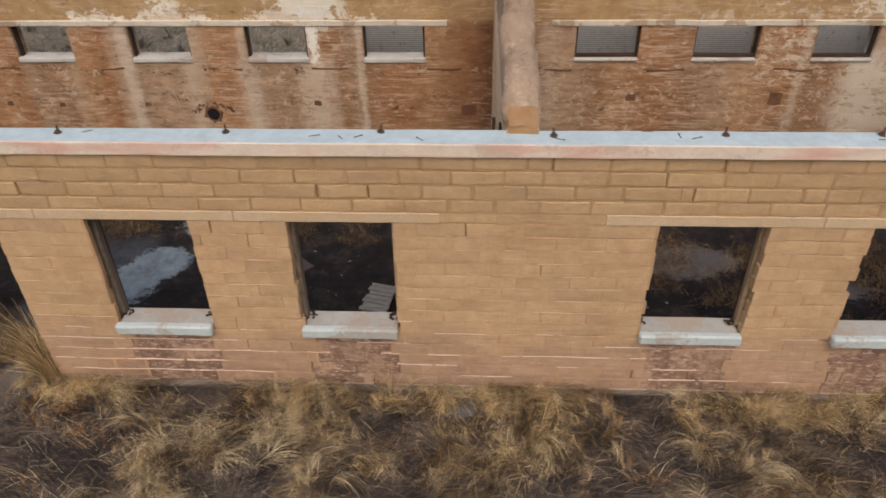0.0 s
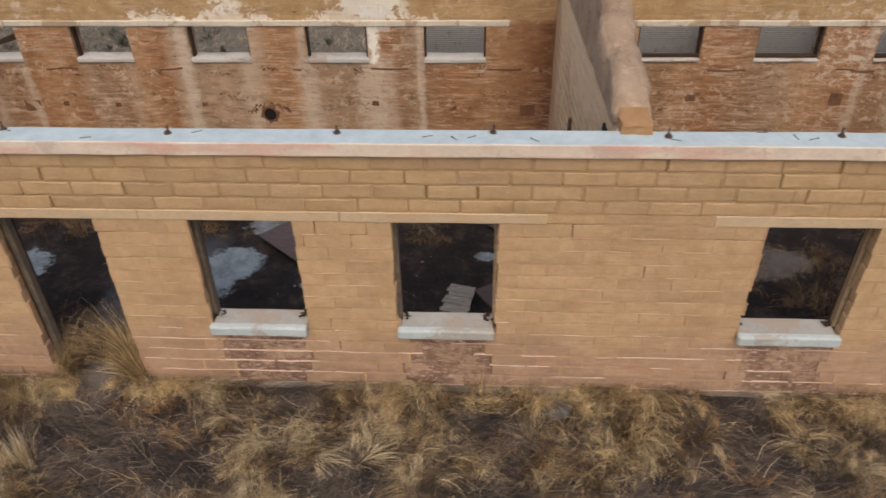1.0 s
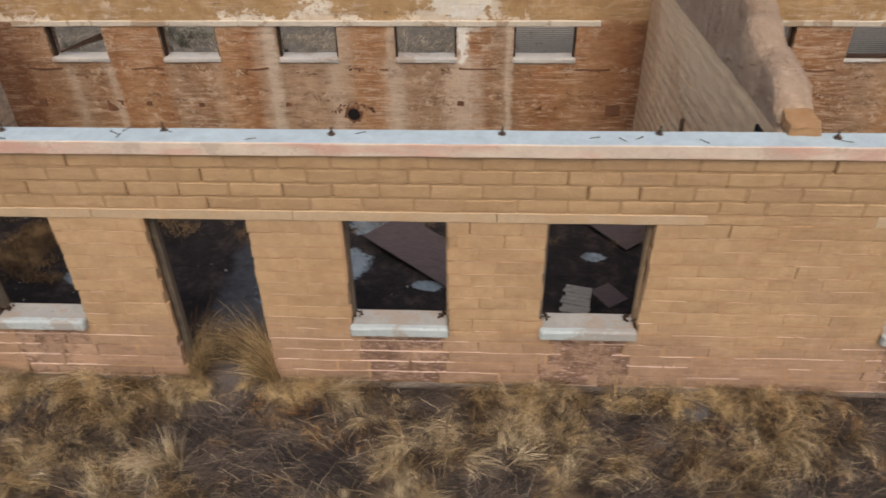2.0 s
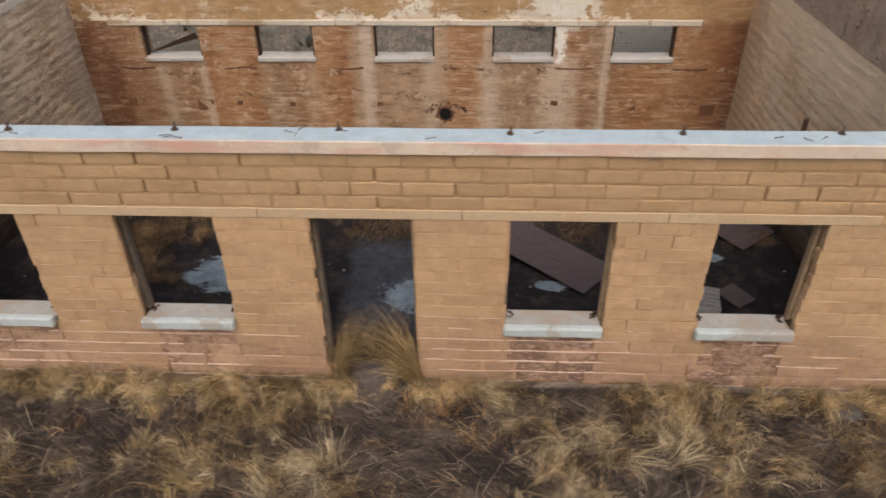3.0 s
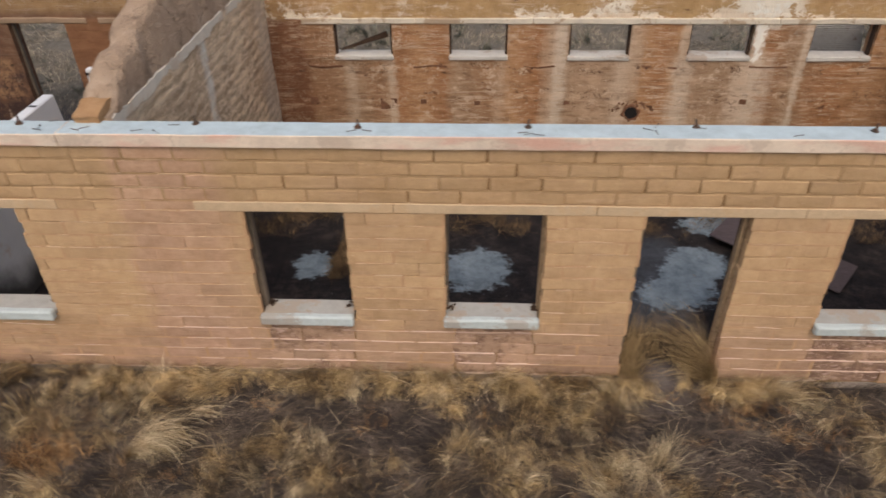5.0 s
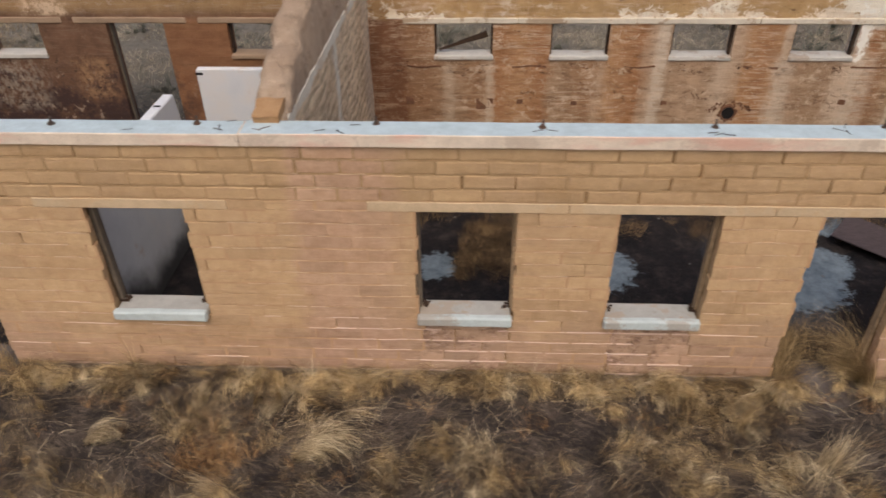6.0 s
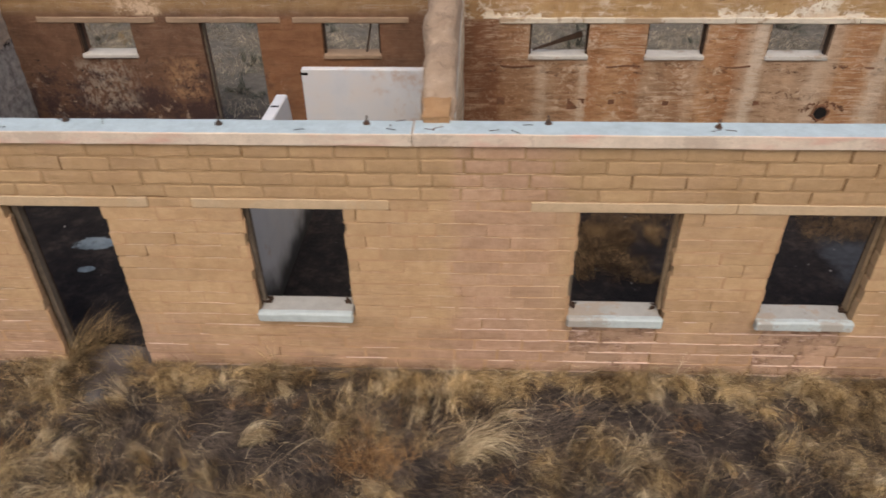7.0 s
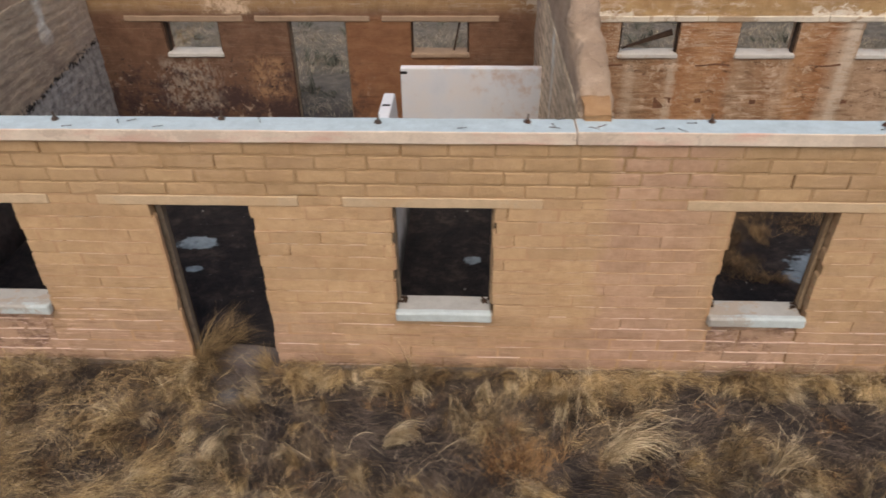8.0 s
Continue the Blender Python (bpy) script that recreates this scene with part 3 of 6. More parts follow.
def mat_soil():
    n = Nodes("grey_soil")
    col = n.ramp(n.noise(2.1, 7, 0.7), (0.3, (0.030, 0.026, 0.026)), (0.55, (0.062, 0.051, 0.049)), (0.8, (0.115, 0.093, 0.080)))
    col = n.mix(n.calc("MULTIPLY", n.between(n.axis("Y"), 6.0, 8.0), 0.7), col, n.ramp(n.noise(5, 6), (0.3, (0.14, 0.125, 0.10)), (0.7, (0.29, 0.255, 0.205))))
    col = n.mix(n.calc("MULTIPLY", n.between(n.axis("Y"), -2.2, -3.4), 0.6), col, n.ramp(n.noise(4, 7, 0.7), (0.3, (0.07, 0.055, 0.04)), (0.7, (0.22, 0.165, 0.10))))
    litter = n.noise(26, 6, 0.8, n.stretch(1, 1, 1), 2.0)
    col = n.mix(n.between(litter, 0.56, 0.70), col, (0.20, 0.145, 0.09))
    return n.done(col, 0.97, n.calc("ADD", n.noise(14, 6), litter), 0.9, 0.03)


def mat_silt():
    n = Nodes("trodden_silt")
    col = n.ramp(n.noise(3.2, 8, 0.72), (0.3, (0.075, 0.064, 0.062)), (0.55, (0.135, 0.114, 0.108)), (0.75, (0.20, 0.17, 0.155)))
    col = n.mix(n.between(n.noise(24, 6, 0.8, None, 1.5), 0.58, 0.68), col, (0.24, 0.175, 0.11))
    return n.done(col, 0.97, n.calc("ADD", n.noise(10, 6), n.noise(40, 5)), 0.8, 0.02)


def mat_grass(name, dark, mid, pale):
    n = Nodes(name)
    rnd = n.geo.outputs["Random Per Island"]
    clump = n.noise(2.4, 4, 0.6)
    t = n.calc("ADD", n.calc("ADD", 0.06, n.calc("MULTIPLY", n.calc("POWER", rnd, 1.4), 0.98)), n.calc("MULTIPLY", n.calc("SUBTRACT", clump, 0.50), 2.0), clamp=True)
    col = n.ramp(t, (0.10, dark), (0.48, mid), (0.95, pale))
    return n.done(col, 0.75, specular=0.25)


def mat_metal(name, tone, rust=0.3):
    n = Nodes(name)
    spots = n.between(n.noise(6, 6, 0.7), 0.62 - rust * 0.2, 0.75)
    col = n.mix(spots, n.mix(n.noise(20, 4), scaled(tone, 0.8), scaled(tone, 1.15)), (0.16, 0.07, 0.035))
    return n.done(col, n.mix(spots, (0.5, 0.5, 0.5), (0.9, 0.9, 0.9)), n.noise(50, 3), 0.3, 0.004, metal=0.25)


FACADE, JOINT, BED, MAROON, JOINT_WASH = mat_facade(), mat_joint(), mat_bed(), mat_dark_brick(), mat_joint_wash()
PLATE = mat_concrete("plate_paint", (0.76, 0.64, 0.52), 0.75, 0.3, (0.56, 0.46, 0.37))
# the plate's bare concrete top, with the sky's blue reflection put into its colour
PLATE_SKY_TOP = mat_concrete("plate_concrete_sky_tint", (0.50, 0.59, 0.62), 0.0, 0.5)
SILL = mat_concrete("sill_concrete", (0.44, 0.425, 0.39), 0.0, 0.85, (0.40, 0.33, 0.26))
CREAM_SILL = mat_concrete("cream_sill_paint", (0.60, 0.57, 0.52), 0.0, 0.6, (0.42, 0.34, 0.27))
BROWN_SILL = mat_concrete("brown_stained_concrete", (0.36, 0.25, 0.165), 0.0, 0.5)
NOSING = mat_concrete("sill_nosing_paint", (0.54, 0.60, 0.595), 0.0, 0.55, (0.40, 0.36, 0.31))
LINTEL = mat_concrete("lintel_concrete", (0.60, 0.45, 0.29), 0.0, 0.3, (0.55, 0.39, 0.235))
LINTEL_BACK = mat_concrete("lintel_whitewash", (0.70, 0.62, 0.50), 0.0, 0.7, (0.40, 0.29, 0.19))
BACK, PLASTER, MUD, FLOOR, SOIL = mat_back_wall(), mat_plaster("brushed_mud_plaster", (0.47, 0.32, 0.20), 0.95, 2.80, 0.6), mat_mud("weathered_mud_render", 0.88, 0.15), mat_floor(), mat_soil()
SILT = mat_silt()
PLASTER_PALE = mat_plaster("pale_mud_plaster", (0.72, 0.48, 0.275), 0.8, 99.0, 0.0, False, 0.7, ((0.40, 0.26, 0.155), (0.56, 0.37, 0.225)))
PLASTER_WEST = mat_plaster("patched_mud_plaster", (0.37, 0.28, 0.215), 0.3, 4.3, 2.1, True)
GABLE, LIME = mat_mud("grey_gable_render", 1.12, 0.4), mat_concrete("ceiling_lime", (0.86, 0.77, 0.63), 0.0, 0.4, (0.70, 0.56, 0.42))
FOOTING = mat_concrete("footing_concrete", (0.33, 0.275, 0.225), 0.0, 0.6)
OLD_WOOD, LIT_JAMB_WOOD, DARK_WOOD = mat_wood("grey_jamb_wood", (0.19, 0.15, 0.11)), mat_wood("lit_jamb_wood", (0.36, 0.255, 0.155)), mat_wood("dark_wood", (0.06, 0.035, 0.022))
PLY, SLAT = mat_wood("weathered_board", (0.092, 0.071, 0.074)), mat_wood("pale_slat_wood", (0.23, 0.225, 0.215))
END_BLOCK = mat_end_block()
MUD_DARK, SOOT, STONE = mat_wood("dark_mud", (0.185, 0.09, 0.05)), mat_wood("soot", (0.012, 0.01, 0.01)), mat_concrete("grey_stone", (0.12, 0.115, 0.115), 0.0, 0.4)
RUST, IRON = mat_metal("rusty_iron", (0.10, 0.075, 0.06), 0.9), mat_metal("corrugated_iron", (0.38, 0.365, 0.34), 0.25)
STRAW = mat_grass("straw", (0.060, 0.035, 0.016), (0.31, 0.20, 0.086), (0.87, 0.66, 0.355))
GREY_STRAW = mat_grass("grey_straw", (0.034, 0.025, 0.020), (0.122, 0.086, 0.055), (0.33, 0.25, 0.16))
GINGER = mat_grass("ginger_weed", (0.07, 0.033, 0.014), (0.29, 0.15, 0.06), (0.56, 0.35, 0.16))
LITTER = mat_grass("dark_litter", (0.018, 0.0145, 0.0145), (0.068, 0.054, 0.048), (0.24, 0.19, 0.145))
PALE_STRAW = mat_grass("bleached_straw", (0.115, 0.08, 0.044), (0.45, 0.34, 0.195), (0.90, 0.75, 0.50))
SCRUB = mat_grass("field_straw", (0.12, 0.10, 0.072), (0.335, 0.275, 0.19), (0.60, 0.51, 0.37))
SAGE = mat_grass("sage", (0.07, 0.07, 0.055), (0.17, 0.165, 0.13), (0.31, 0.30, 0.24))
STALE = mat_grass("stale_straw", (0.05, 0.032, 0.016), (0.21, 0.135, 0.06), (0.48, 0.34, 0.17))
DULL = mat_grass("dull_straw", (0.040, 0.024, 0.014), (0.165, 0.10, 0.05), (0.40, 0.265, 0.13))


# ---------------------------------------------------------------- mesh helpers
def mesh_of(name, bm, material):
    me = bpy.data.meshes.new(name)
    bm.to_mesh(me)
    bm.free()
    me.materials.append(material)
    return me


def part(name, bm, material, parent, label=""):
    ob = new(name, mesh_of(name, bm, material))
    ob.parent = parent
    return tagged(ob, label)


def thing(name, bm, material, label, category, group="", kind=""):
    return tagged(new(name, mesh_of(name, bm, material)), label, category, group, kind)


def add_box(bm, lo, hi, bevel=0.0, wobble=0.0, turn=None):
    """A box from corner lo to corner hi, bevelled and a little uneven."""
    mid = [(a + b) / 2 for a, b in zip(lo, hi)]
    size = [b - a for a, b in zip(lo, hi)]
    m = Matrix.Translation(mid)
    if turn is not None:
        m = m @ turn
    got = bmesh.ops.create_cube(bm, size=1, matrix=m @ Matrix.Diagonal((*size, 1)))
    verts = got["verts"]
    if bevel:
        edges = list({e for v in verts for e in v.link_edges})
        verts = bmesh.ops.bevel(bm, geom=edges, offset=bevel, segments=1, affect="EDGES")["verts"]
    if wobble:
        for v in verts:
            v.co += Vector([random.uniform(-wobble, wobble) for _ in range(3)])
    return verts


def box(lo, hi, bevel=0.0, wobble=0.0, turn=None):
    bm = bmesh.new()
    add_box(bm, lo, hi, bevel, wobble, turn)
    return bm


def bar(lo, hi, step=0.12, wobble=0.006, bevel=0.012):
    """A long beam along x, cut into short lengths so that its edges can run unevenly."""
    bm = bmesh.new()
    add_box(bm, lo, hi, bevel)
    cuts = int((hi[0] - lo[0]) / step)
    for i in range(1, cuts):
        x = lo[0] + (hi[0] - lo[0]) * i / cuts
        bmesh.ops.bisect_plane(bm, geom=bm.verts[:] + bm.edges[:] + bm.faces[:], plane_co=(x, 0, 0), plane_no=(1, 0, 0))
    for v in bm.verts:
        p = v.co
        v.co = p + Vector((0, noise.noise((p.x * 3, p.y * 7, 1 + p.z * 7)), noise.noise((p.x * 3, p.y * 7, 9 + p.z * 7)))) * wobble
    return bm


def wall_slab(x0, x1, y0, y1, z0, z1, holes):
    """A wall along x with thickness y0..y1; holes (xa, xb, za, zb) go right through it."""
    xs = sorted({x0, x1, *[h[0] for h in holes], *[h[1] for h in holes]})
    zs = sorted({z0, z1, *[h[2] for h in holes], *[h[3] for h in holes]})
    bm, known = bmesh.new(), {}

    def vert(i, j, y):
        key = (i, j, y)
        if key not in known:
            known[key] = bm.verts.new((xs[i], y, zs[j]))
        return known[key]

    def solid(i, j):
        if not (0 <= i < len(xs) - 1 and 0 <= j < len(zs) - 1):
            return False
        cx, cz = (xs[i] + xs[i + 1]) / 2, (zs[j] + zs[j + 1]) / 2
        return not any(a < cx < b and c < cz < d for a, b, c, d in holes)

    for i in range(len(xs) - 1):
        for j in range(len(zs) - 1):
            if not solid(i, j):
                continue
            bm.faces.new([vert(i, j, y0), vert(i + 1, j, y0), vert(i + 1, j + 1, y0), vert(i, j + 1, y0)])
            bm.faces.new([vert(i, j, y1), vert(i, j + 1, y1), vert(i + 1, j + 1, y1), vert(i + 1, j, y1)])
            for di, dj, a, b in ((-1, 0, (0, 0), (0, 1)), (1, 0, (1, 0), (1, 1)), (0, -1, (0, 0), (1, 0)), (0, 1, (0, 1), (1, 1))):
                if not solid(i + di, j + dj):
                    p, q = (i + a[0], j + a[1]), (i + b[0], j + b[1])
                    bm.faces.new([vert(*p, y0), vert(*q, y0), vert(*q, y1), vert(*p, y1)])
    bmesh.ops.recalc_face_normals(bm, faces=bm.faces)
    return bm


# ---------------------------------------------------------------- plan
X_WEST, X_EAST = -12.4, 12.9          # inner faces of the end walls
Y_IN, Y_BACK, Y_OUT = 0.28, 5.63, 5.93  # inner face of the front wall, the back wall's two faces
PLATE_Z = 2.895
FLOOR_Z, TOP_Z = 0.10, 2.78           # floor, underside of the wall plate
SILL_Z, HEAD_Z = 0.758, 2.10
FRONT_WINDOWS = ((-11.56, -10.63), (-6.95, -5.97), (-3.76, -2.80), (-1.86, -0.90), (1.86, 2.84), (3.765, 4.72), (7.105, 8.08), (8.95, 9.92))
FRONT_DOORS = ((-9.26, -8.30), (0.0, 0.975))
BACK_WINDOWS = ((-11.25, -10.33), (-7.21, -6.27), (-3.87, -2.93), (-2.01, -1.08), (-0.10, 0.865), (1.785, 2.77), (3.67, 4.645), (7.0, 7.99), (8.83, 9.81), (10.65, 11.57))
BACK_DOORS = ((-9.20, -8.25),)
BACK_SILL = 1.565

# ---------------------------------------------------------------- ground and floor
def ground_height(x, y):
    z = 0.05 * noise.noise((x * 0.5, y * 0.5, 3)) + 0.03 * noise.noise((x * 1.7, y * 1.7, 7))
    return z if -12 < y < 30 else z * 0.3


def axis_steps(lo, hi, step, far):
    out = list(np.arange(lo, hi + 0.001, step))
    grow, a, b = step, lo, hi
    while b < far:
        grow *= 1.5
        a, b = a - grow, b + grow
        out = [a] + out + [b]
    return out


def build_ground():
    xs, ys = axis_steps(-16, 16, 0.25, 900), axis_steps(-8, 14, 0.25, 900)
    verts = [(x, y, ground_height(x, y) - (0.15 if -12.5 < x < 13 and 0.15 < y < 5.8 else 0)) for y in ys for x in xs]
    w = len(xs)
    faces = [(j * w + i, j * w + i + 1, (j + 1) * w + i + 1, (j + 1) * w + i) for j in range(len(ys) - 1) for i in range(w - 1)]
    me = bpy.data.meshes.new("ground")
    me.from_pydata(verts, [], faces)
    me.materials.append(SOIL)
    me.polygons.foreach_set("use_smooth", [True] * len(faces))
    return tagged(new("ground", me), "bare grey-brown soil under dead grass", "ground", kind="structure")


build_ground()
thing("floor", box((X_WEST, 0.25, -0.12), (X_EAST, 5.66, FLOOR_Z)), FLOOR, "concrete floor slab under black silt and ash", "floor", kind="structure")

# ---------------------------------------------------------------- front wall
openings = [(a, b, SILL_Z, HEAD_Z) for a, b in FRONT_WINDOWS] + [(a, b, -0.12, HEAD_Z) for a, b in FRONT_DOORS]
wall_south = thing("wall_south", wall_slab(X_WEST - 0.3, X_EAST + 0.3, 0.022, Y_IN, -0.2, TOP_Z, [(a - 0.03, b + 0.03, c, d) for a, b, c, d in openings]), JOINT,
                   "long mud-block front wall with peach lime-wash", "wall", kind="structure")

# footing, broken by the doorways
for a, b in ((X_WEST - 0.3, -9.3), (-8.26, -0.04), (1.01, X_EAST + 0.3)):
    part("footing", bar((a, -0.04, -0.2), (b, 0.03, 0.03), 0.2, 0.02), FOOTING, wall_south, "grey concrete footing at the wall's foot")


def silt_ramp(x, width):
    """Grey silt washed out of a doorway in a low fan."""
    verts, faces, nx, ny = [], [], 15, 19
    for j in range(ny):
        v = j / (ny - 1)
        y = 0.5 - 1.2 * v
        for i in range(nx):
            u = i / (nx - 1) * 2 - 1
            edge = max(0.0, 1 - abs(u) ** 2.5) * math.sin(math.pi * min(1.0, 0.18 + 0.9 * v))
            out = width / 2 * (1.0 if y > 0.05 else 1.0 + 0.35 * min(1.0, -y + 0.05))
            z = -0.05 + (0.16 - 0.09 * v) * (0.35 + 0.65 * edge) + 0.018 * noise.noise(((x + u) * 4, y * 4, 2))
            verts.append((x + u * out + 0.04 * noise.noise((u * 3, y * 3, x)), y, max(z, -0.06) if v < 0.95 else -0.06))
    faces = [(j * nx + i, (j + 1) * nx + i, (j + 1) * nx + i + 1, j * nx + i + 1) for j in range(ny - 1) for i in range(nx - 1)]
    me = bpy.data.meshes.new("silt_fan")
    me.from_pydata(verts, [], faces)
    me.polygons.foreach_set("use_smooth", [True] * len(faces))
    me.materials.append(SILT)
    return tagged(new("silt_fan", me), "low spill of grey silt washed out of the doorway", "silt")


silt_ramp(-8.78, 0.93)
silt_ramp(0.49, 0.94)

COURSES = [TOP_Z - 0.145 * i for i in range(4)] + [2.205, 2.10] + [2.10 - 0.1461 * i for i in range(1, 15)]
COURSES = [z for z in COURSES if z > -0.02]
LINTELS = ((-12.2, -10.23), (-9.75, -7.82), (-7.40, -5.525), (-4.20, -2.325), (-2.32, -0.45), (-0.445, 1.43), (1.435, 3.29), (3.295, 5.16), (6.63, 8.52), (8.525, 10.42))
block_cache = {}


def block_mesh(length, height, kind, variant):
    """One mud block, front face at y = 0, centred on x and z; the arris is worn round and runs unevenly."""
    key = (round(length, 2), round(height, 3), kind, variant)
    if key not in block_cache:
        rng = random.Random(repr(key))
        L, H = key[0] / 2, key[1] / 2
        high = variant > 2
        r = 0.010 if high else 0.006
        c, d, e, f = (rng.uniform(0.004, 0.016) for _ in range(4))
        outline = [(-L + c, -H), (-L * 0.5, -H), (0, -H), (L * 0.5, -H), (L - d, -H), (L, -H + d), (L, H - e), (L - e, H), (L * 0.5, H), (0, H), (-L * 0.5, H), (-L + f, H), (-L, H - f), (-L, -H + c)]
        wave = 0.005 if high else 0.004
        outline = [(x + rng.uniform(-wave, wave), z + rng.uniform(-wave, wave)) for x, z in outline]
        n = len(outline)
        verts = [(x, 0.10, z) for x, z in outline] + [(x, r * 0.9, z) for x, z in outline]
        verts += [(x - math.copysign(min(r, abs(x)), x), rng.uniform(0, 0.003), z - math.copysign(r, z)) for x, z in outline]
        verts.append((rng.uniform(-0.3, 0.3) * L, rng.uniform(-0.003, 0.002), rng.uniform(-0.3, 0.3) * H))
        faces = []
        for k in (0, n):
            faces += [(k + i, k + (i + 1) % n, k + n + (i + 1) % n, k + n + i) for i in range(n)]
        faces += [(2 * n + i, 2 * n + (i + 1) % n, 3 * n) for i in range(n)]
        me = bpy.data.meshes.new("brick" if kind == "dark" else "adobe_block")
        me.from_pydata(verts, [], faces)
        me.materials.append({"wash": FACADE, "dark": MAROON}[kind])
        block_cache[key] = me
    return block_cache[key]


# runs of equal blocks in the four courses over the lintels: a first joint, then (joint that ends the run, blocks in it)
BOND = (
    (-12.49, (-7.79, 10), (-6.82, 2), (-5.99, 2), (-5.50, 1), (-5.24, 1), (-3.81, 3), (-0.04, 8), (1.83, 4), (2.68, 2), (5.92, 7), (6.14, 1), (7.55, 3), (7.77, 1), (8.70, 2), (13.0, 9)),
    (-12.31, (-7.61, 10), (-5.24, 5), (-4.02, 3), (0.19, 9), (1.60, 3), (5.73, 9), (6.06, 1), (6.60, 1), (7.57, 2), (8.49, 2), (12.7, 9)),
    (-12.50, (-8.27, 9), (-6.88, 3), (-5.91, 2), (-5.11, 2), (-3.77, 3), (0.90, 10), (1.82, 2), (2.24, 1), (5.46, 7), (5.91, 1), (6.76, 2), (7.23, 1), (7.36, 1), (8.28, 2), (8.47, 1), (8.75, 1), (12.9, 9)),
    (-12.33, (-7.16, 11), (-5.23, 4), (-4.07, 3), (0.19, 9), (1.62, 3), (4.84, 7), (6.04, 3), (6.49, 1), (7.12, 1), (8.49, 3), (12.7, 9)),
)


def bond_joints(row):
    at, out = BOND[row][0], [BOND[row][0]]
    for end, count in BOND[row][1:]:
        out += [at + (end - at) * (k + 1) / count for k in range(count)]
        at = end
    return out


def split_courses():
    """Every block of the front face: x, z, length, height, depth of its face, kind."""
    rng = random.Random(11)
    out = []
    for row, (z1, z0) in enumerate(zip(COURSES, COURSES[1:])):
        zc, shift = (z0 + z1) / 2, (0.0, 0.24, 0.09, 0.33)[row % 4]
        spans, cut = [], [X_WEST - 0.3]
        for a, b, c, d in sorted(openings):
            if c < zc < d:
                cut += [a, b]
        if row == 4:
            cut = [X_WEST - 0.3]
            for a, b in LINTELS:
                cut += [a, b]
        cut.append(X_EAST + 0.3)
        spans = [(cut[i], cut[i + 1]) for i in range(0, len(cut), 2) if cut[i + 1] - cut[i] > 0.04]
        # infill under the window sills
        kinds = []
        for a, b in spans:
            marks = [a]
            if zc < SILL_Z:
                for wa, wb in FRONT_WINDOWS:
                    if a < wa < b and not -7 < wa < -5:
                        marks += [wa + 0.08 + rng.uniform(-0.07, 0.07), wb - 0.05 + rng.uniform(-0.07, 0.07)]
            marks.append(b)
            kinds += [(marks[i], marks[i + 1], "dark" if i % 2 else "wash") for i in range(len(marks) - 1)]
        for a, b, kind in kinds:
            pitch = 0.31 if kind == "dark" else 0.470
            first = math.floor((a - shift) / pitch) * pitch + shift
            marks = bond_joints(row) if row < 4 else [first + pitch * k for k in range(int((b - a) / pitch) + 2)]
            xs = [a]
            for x in marks:
                jx = x + rng.uniform(-0.012, 0.012) * (1 if row < 4 else 2)
                if jx - xs[-1] > 0.09 and b - jx > 0.09:
                    xs.append(jx)
            xs.append(b)
            for p, q in zip(xs, xs[1:]):
                if zc > 2.2:
                    face, gap = rng.uniform(-0.003, 0.004), rng.uniform(0.013, 0.022)
                elif kind == "dark":
                    face, gap = rng.uniform(0.005, 0.009), 0.005
                else:
                    face, gap = rng.uniform(0.000, 0.004), rng.uniform(0.003, 0.007)
                ja, jb = rng.uniform(-0.006, 0.008), rng.uniform(-0.006, 0.008)
                if zc < 2.1:
                    ja += rng.uniform(-0.024, 0.005) if p == a and kind == "wash" else 0
                    jb += rng.uniform(-0.024, 0.005) if q == b and kind == "wash" else 0
                out.append(((p + q) / 2 + (jb - ja) / 2, zc + rng.uniform(-0.003, 0.003), q - p - gap + (ja + jb) * 0.5, z1 - z0 - (0.013 if zc > 2.2 else gap) * rng.uniform(0.6, 1.4), face, kind))
    return out


